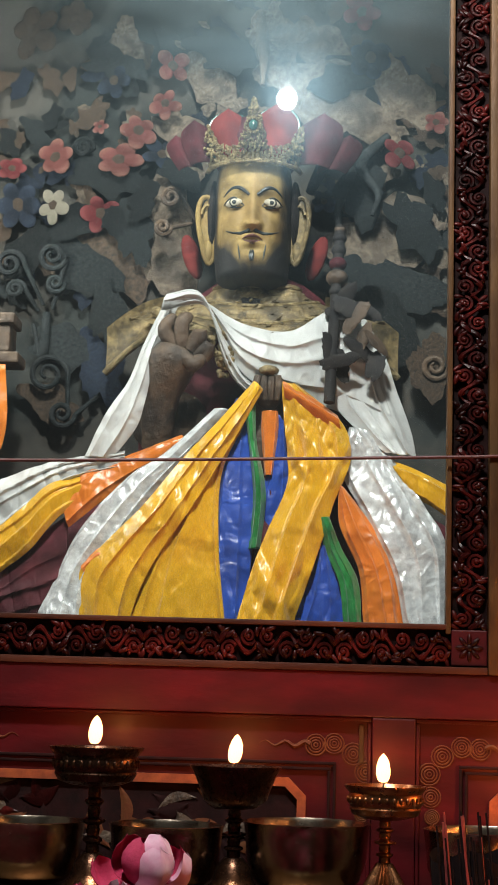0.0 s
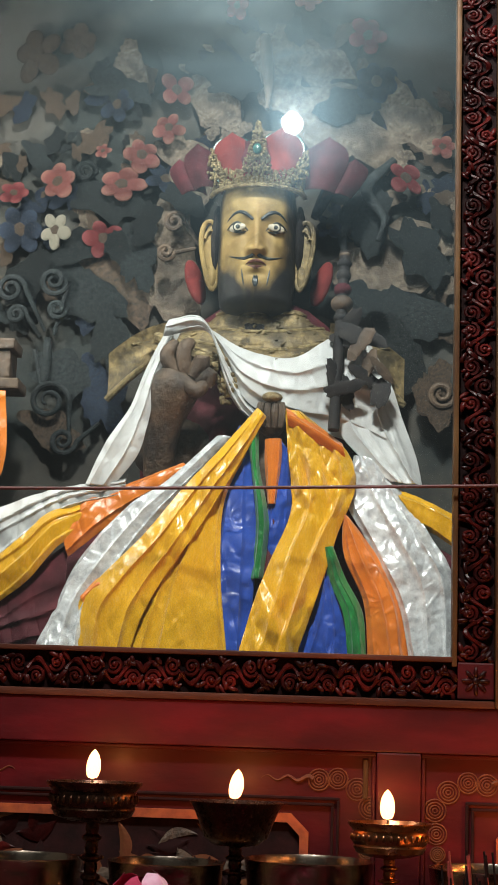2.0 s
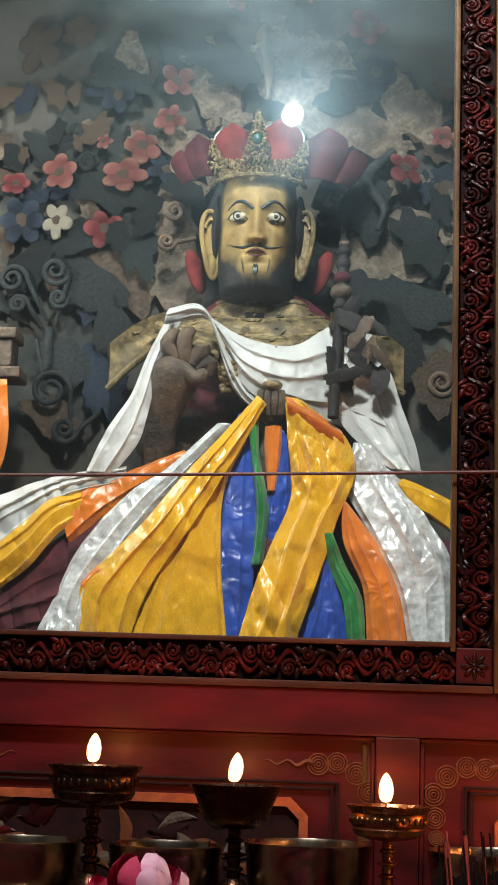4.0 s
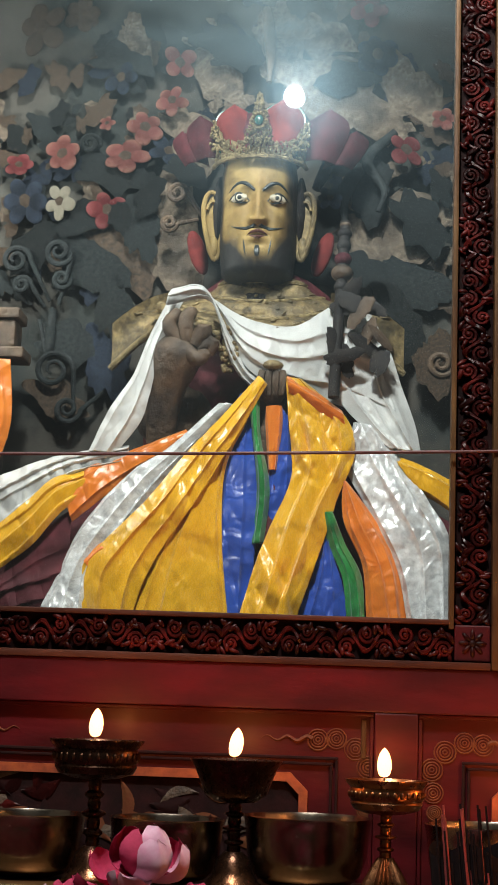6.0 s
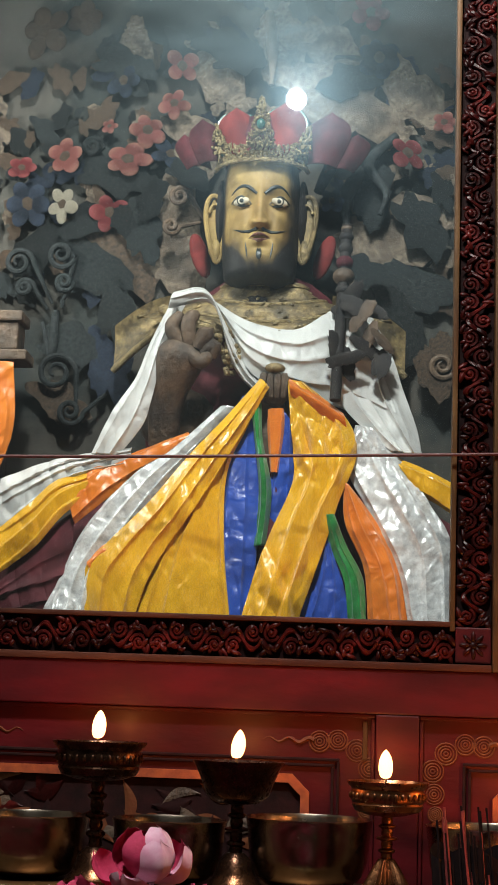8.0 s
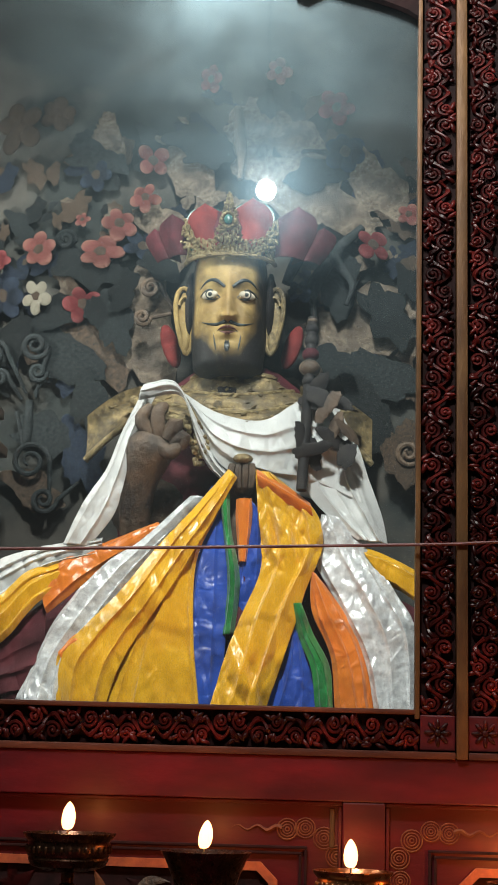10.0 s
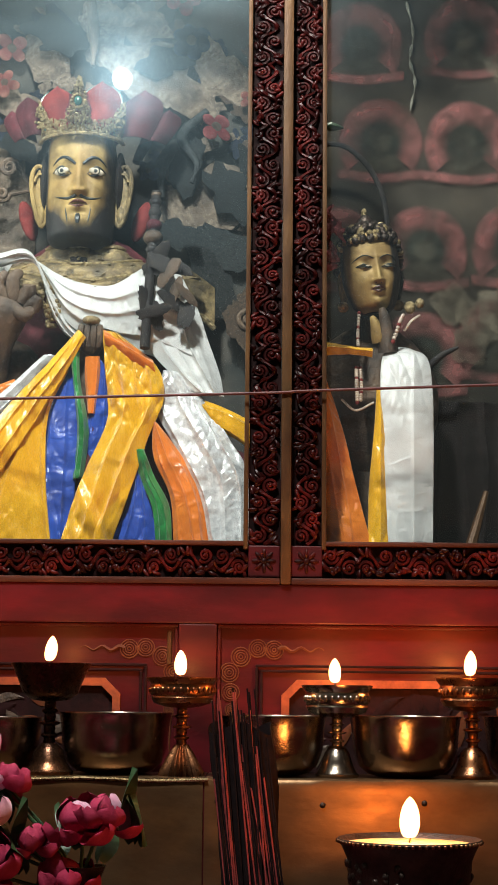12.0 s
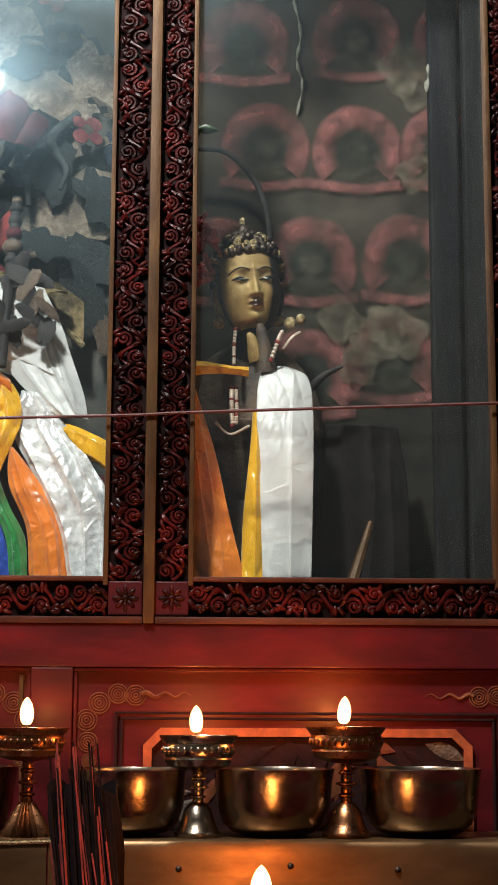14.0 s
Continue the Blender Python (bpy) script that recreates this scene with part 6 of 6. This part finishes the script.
tagged(part("wooden_stick", tube(bmesh.new(), [(0.238, 0.100, 1.405), (0.251, 0.110, 1.445), (0.265, 0.120, 1.490)], [0.009, 0.007, 0.004], 8), "gilt_wood"), "pale brown wooden stick leaning in the dark case", "stick")
b0, b1 = (0.373, 0.240, 1.786), (0.457, 0.160, 1.767)
bm = bmesh.new()
box(bm, b0[0], b0[0] + 0.045, 0.235, 0.26, 1.386, 2.6, 0.004)
box(bm, b0[0] + 0.047, b1[0] + 0.04, 0.20, 0.225, 1.386, 2.6, 0.004)
tagged(part("grey_board", bm, "grey_wood", smooth=False), "grey weathered upright board inside the case", "board")

# the small statue's shadow, built as a black hanging sheet
scarf("dark_drape", [(0.185, 0.235, 1.650), (0.180, 0.225, 1.540), (0.178, 0.215, 1.387)], [(0.318, 0.235, 1.645), (0.330, 0.225, 1.540), (0.328, 0.215, 1.387)], "soot_cloth", "black sheet standing in for shadow at the back of the side case", 3, 0.010, 61, fan=False, group="")

# a bent rod and a ribbon beside the small statue
bm = tube(bmesh.new(), spline([(0.015, 0.240, 2.082), (0.060, 0.240, 2.076), (0.100, 0.240, 2.036), (0.121, 0.240, 1.985), (0.128, 0.245, 1.93)], 16), 0.0045, 8)
tagged(part("bent_rod", bm, "dark_paint"), "dark bent rod behind the small statue", "rod")
bm = tube(bmesh.new(), spline([(0.182, 0.160, 1.688), (0.203, 0.150, 1.707), (0.229, 0.150, 1.720)], 10), [0.005, 0.006, 0.006, 0.006, 0.005, 0.005, 0.004, 0.004, 0.003, 0.002], 10)
tagged(part("dark_ribbon", bm, "dark_paint"), "dark curled ribbon end beside the scarf", "ribbon")

# painted rows of haloed seats on the wall of the side case
mural = empty("mural_halos", (0, 0, 0), "faded pink haloes painted in rows on a sooty wall", "mural")
YM = 0.316


def paint(name, rows, covers, material, loop=False):
    """A patch of wall paint: rows of points with how well each row still covers the wall."""
    bm = bmesh.new()
    lay = bm.verts.layers.float.new("cover")
    for row, c in zip(sheet(bm, rows, 0, loop), covers):
        for v in row:
            v[lay] = c
    part(name, bm, material, mural)


def halo(c, r, lit):
    n = 40
    wav = lambda a: 1 + 0.05 * noise.noise(Vector((2 * math.cos(a), 2 * math.sin(a), c[0] * 40)))
    arc = [math.pi * (-0.22 + 1.44 * k / n) for k in range(n + 1)]
    full = [2 * math.pi * k / 36 for k in range(36)]
    at = lambda q, a, y, dz=0.0, sz=1.08: (c[0] + r * q * wav(a) * math.cos(a), YM - y, c[2] + dz + r * q * wav(a) * sz * math.sin(a))
    paint("halo_field", [[at(q, a, 0.0008) for a in full] for q in (0.80, 0.55, 0.3, 0.01)], (0, 0.8, 1, 1), "halo_green", True)
    paint("halo_ring", [[at(q, a, 0.0016) for a in arc] for q in (1.14, 1.02, 0.88, 0.68, 0.46)], (0, 0.75, 0.9, 0.55, 0), "halo_pink")
    # a pale seated shape, a plain mound on a round one
    for name, q, dz, sx, sz in (("seat_shape", 0.30, -0.02 * r, 1.0, 1.1), ("seat_shape", 0.46, -0.52 * r, 1.25, 0.55)):
        paint(name, [[(c[0] + r * q * k * sx * math.cos(a), YM - 0.0024, c[2] + dz + r * q * k * sz * math.sin(a)) for a in full] for k in (1.15, 0.85, 0.5, 0.02)], (0, 0.5 * lit, 0.8 * lit, lit), "halo_pale", True)
    paint("seat_band", [[(c[0] + r * 1.12 * (k / 10 - 1), YM - 0.0030, c[2] + r * (z - 0.06 * math.cos(math.pi * (k / 10 - 1)))) for k in range(21)] for z in (-0.72, -0.82, -0.95, -1.06)], (0, 0.8, 0.9, 0), "halo_pink")


for k, c in enumerate(((0.121, 0.316, 2.110), (0.268, 0.316, 2.108), (0.195, 0.316, 1.922), (0.346, 0.316, 1.927), (0.088, 0.316, 2.285), (0.268, 0.316, 2.296), (0.320, 0.316, 1.767), (0.050, 0.316, 1.919), (0.190, 0.316, 1.740), (0.410, 0.316, 2.112), (0.430, 0.316, 2.293))):
    halo(c, 0.066, (0.5, 0.3, 0.35, 0.2, 0.2, 1.0, 0.3)[k % 7])
for k, c in enumerate(((0.363, 0.312, 2.223), (0.361, 0.312, 2.071), (0.290, 0.312, 1.802), (0.312, 0.312, 1.826), (0.268, 0.312, 1.757), (0.338, 0.312, 1.808), (0.345, 0.312, 2.25), (0.24, 0.312, 1.83))):
    rr = random.Random(k)
    R = rr.uniform(0.028, 0.045)
    ring = [2 * math.pi * j / 30 for j in range(30)]
    w = lambda a: 1 + 0.16 * math.cos(4 * a + k) + 0.15 * noise.noise(Vector((2 * math.cos(a), 2 * math.sin(a), k)))
    paint("cloud_patch", [[(c[0] + R * q * w(a) * math.cos(a), YM - 0.004 - 0.0004 * k, c[2] + R * q * w(a) * math.sin(a)) for a in ring] for q in (1.05, 0.9, 0.5, 0.02)], (0, 0.9, 0.7, 0.4), "halo_pale", True)
for pts, w in (([(0.167, 0.312, 2.364), (0.178, 0.312, 2.306), (0.172, 0.312, 2.258), (0.181, 0.312, 2.219), (0.172, 0.312, 2.167)], 0.0032), ([(0.390, 0.240, 2.334), (0.380, 0.240, 2.258), (0.370, 0.240, 2.179)], 0.005)):
    part("crack", tube(bmesh.new(), spline(pts, 22), [w * (0.6 + 0.5 * math.sin(k * 1.7)) for k in range(22)], 6), "crack", mural)

# everything that stands in the case is set back from the glass, enlarged to fit the camera's view
def set_back_for_view(px, pz):
    return Matrix.Translation((px, 0.05, pz)) @ Matrix.Diagonal((1.0245, 1.0, 1.0245, 1)) @ Matrix.Translation((-px, 0, -pz))


for ob in bpy.data.objects:
    if not ob.parent and ob.name.split(".")[0] in ("statue", "ritual_staff", "silk_scarf", "robe_edge", "wooden_stand", "hanging_cloth"):
        in_side_case = ob.type == "MESH" and ob.data.vertices[0].co.x > -0.03
        ob.matrix_basis = (set_back_for_view(-0.03, 1.20) if in_side_case else set_back_for_view(-0.235, 1.28)) @ ob.matrix_basis
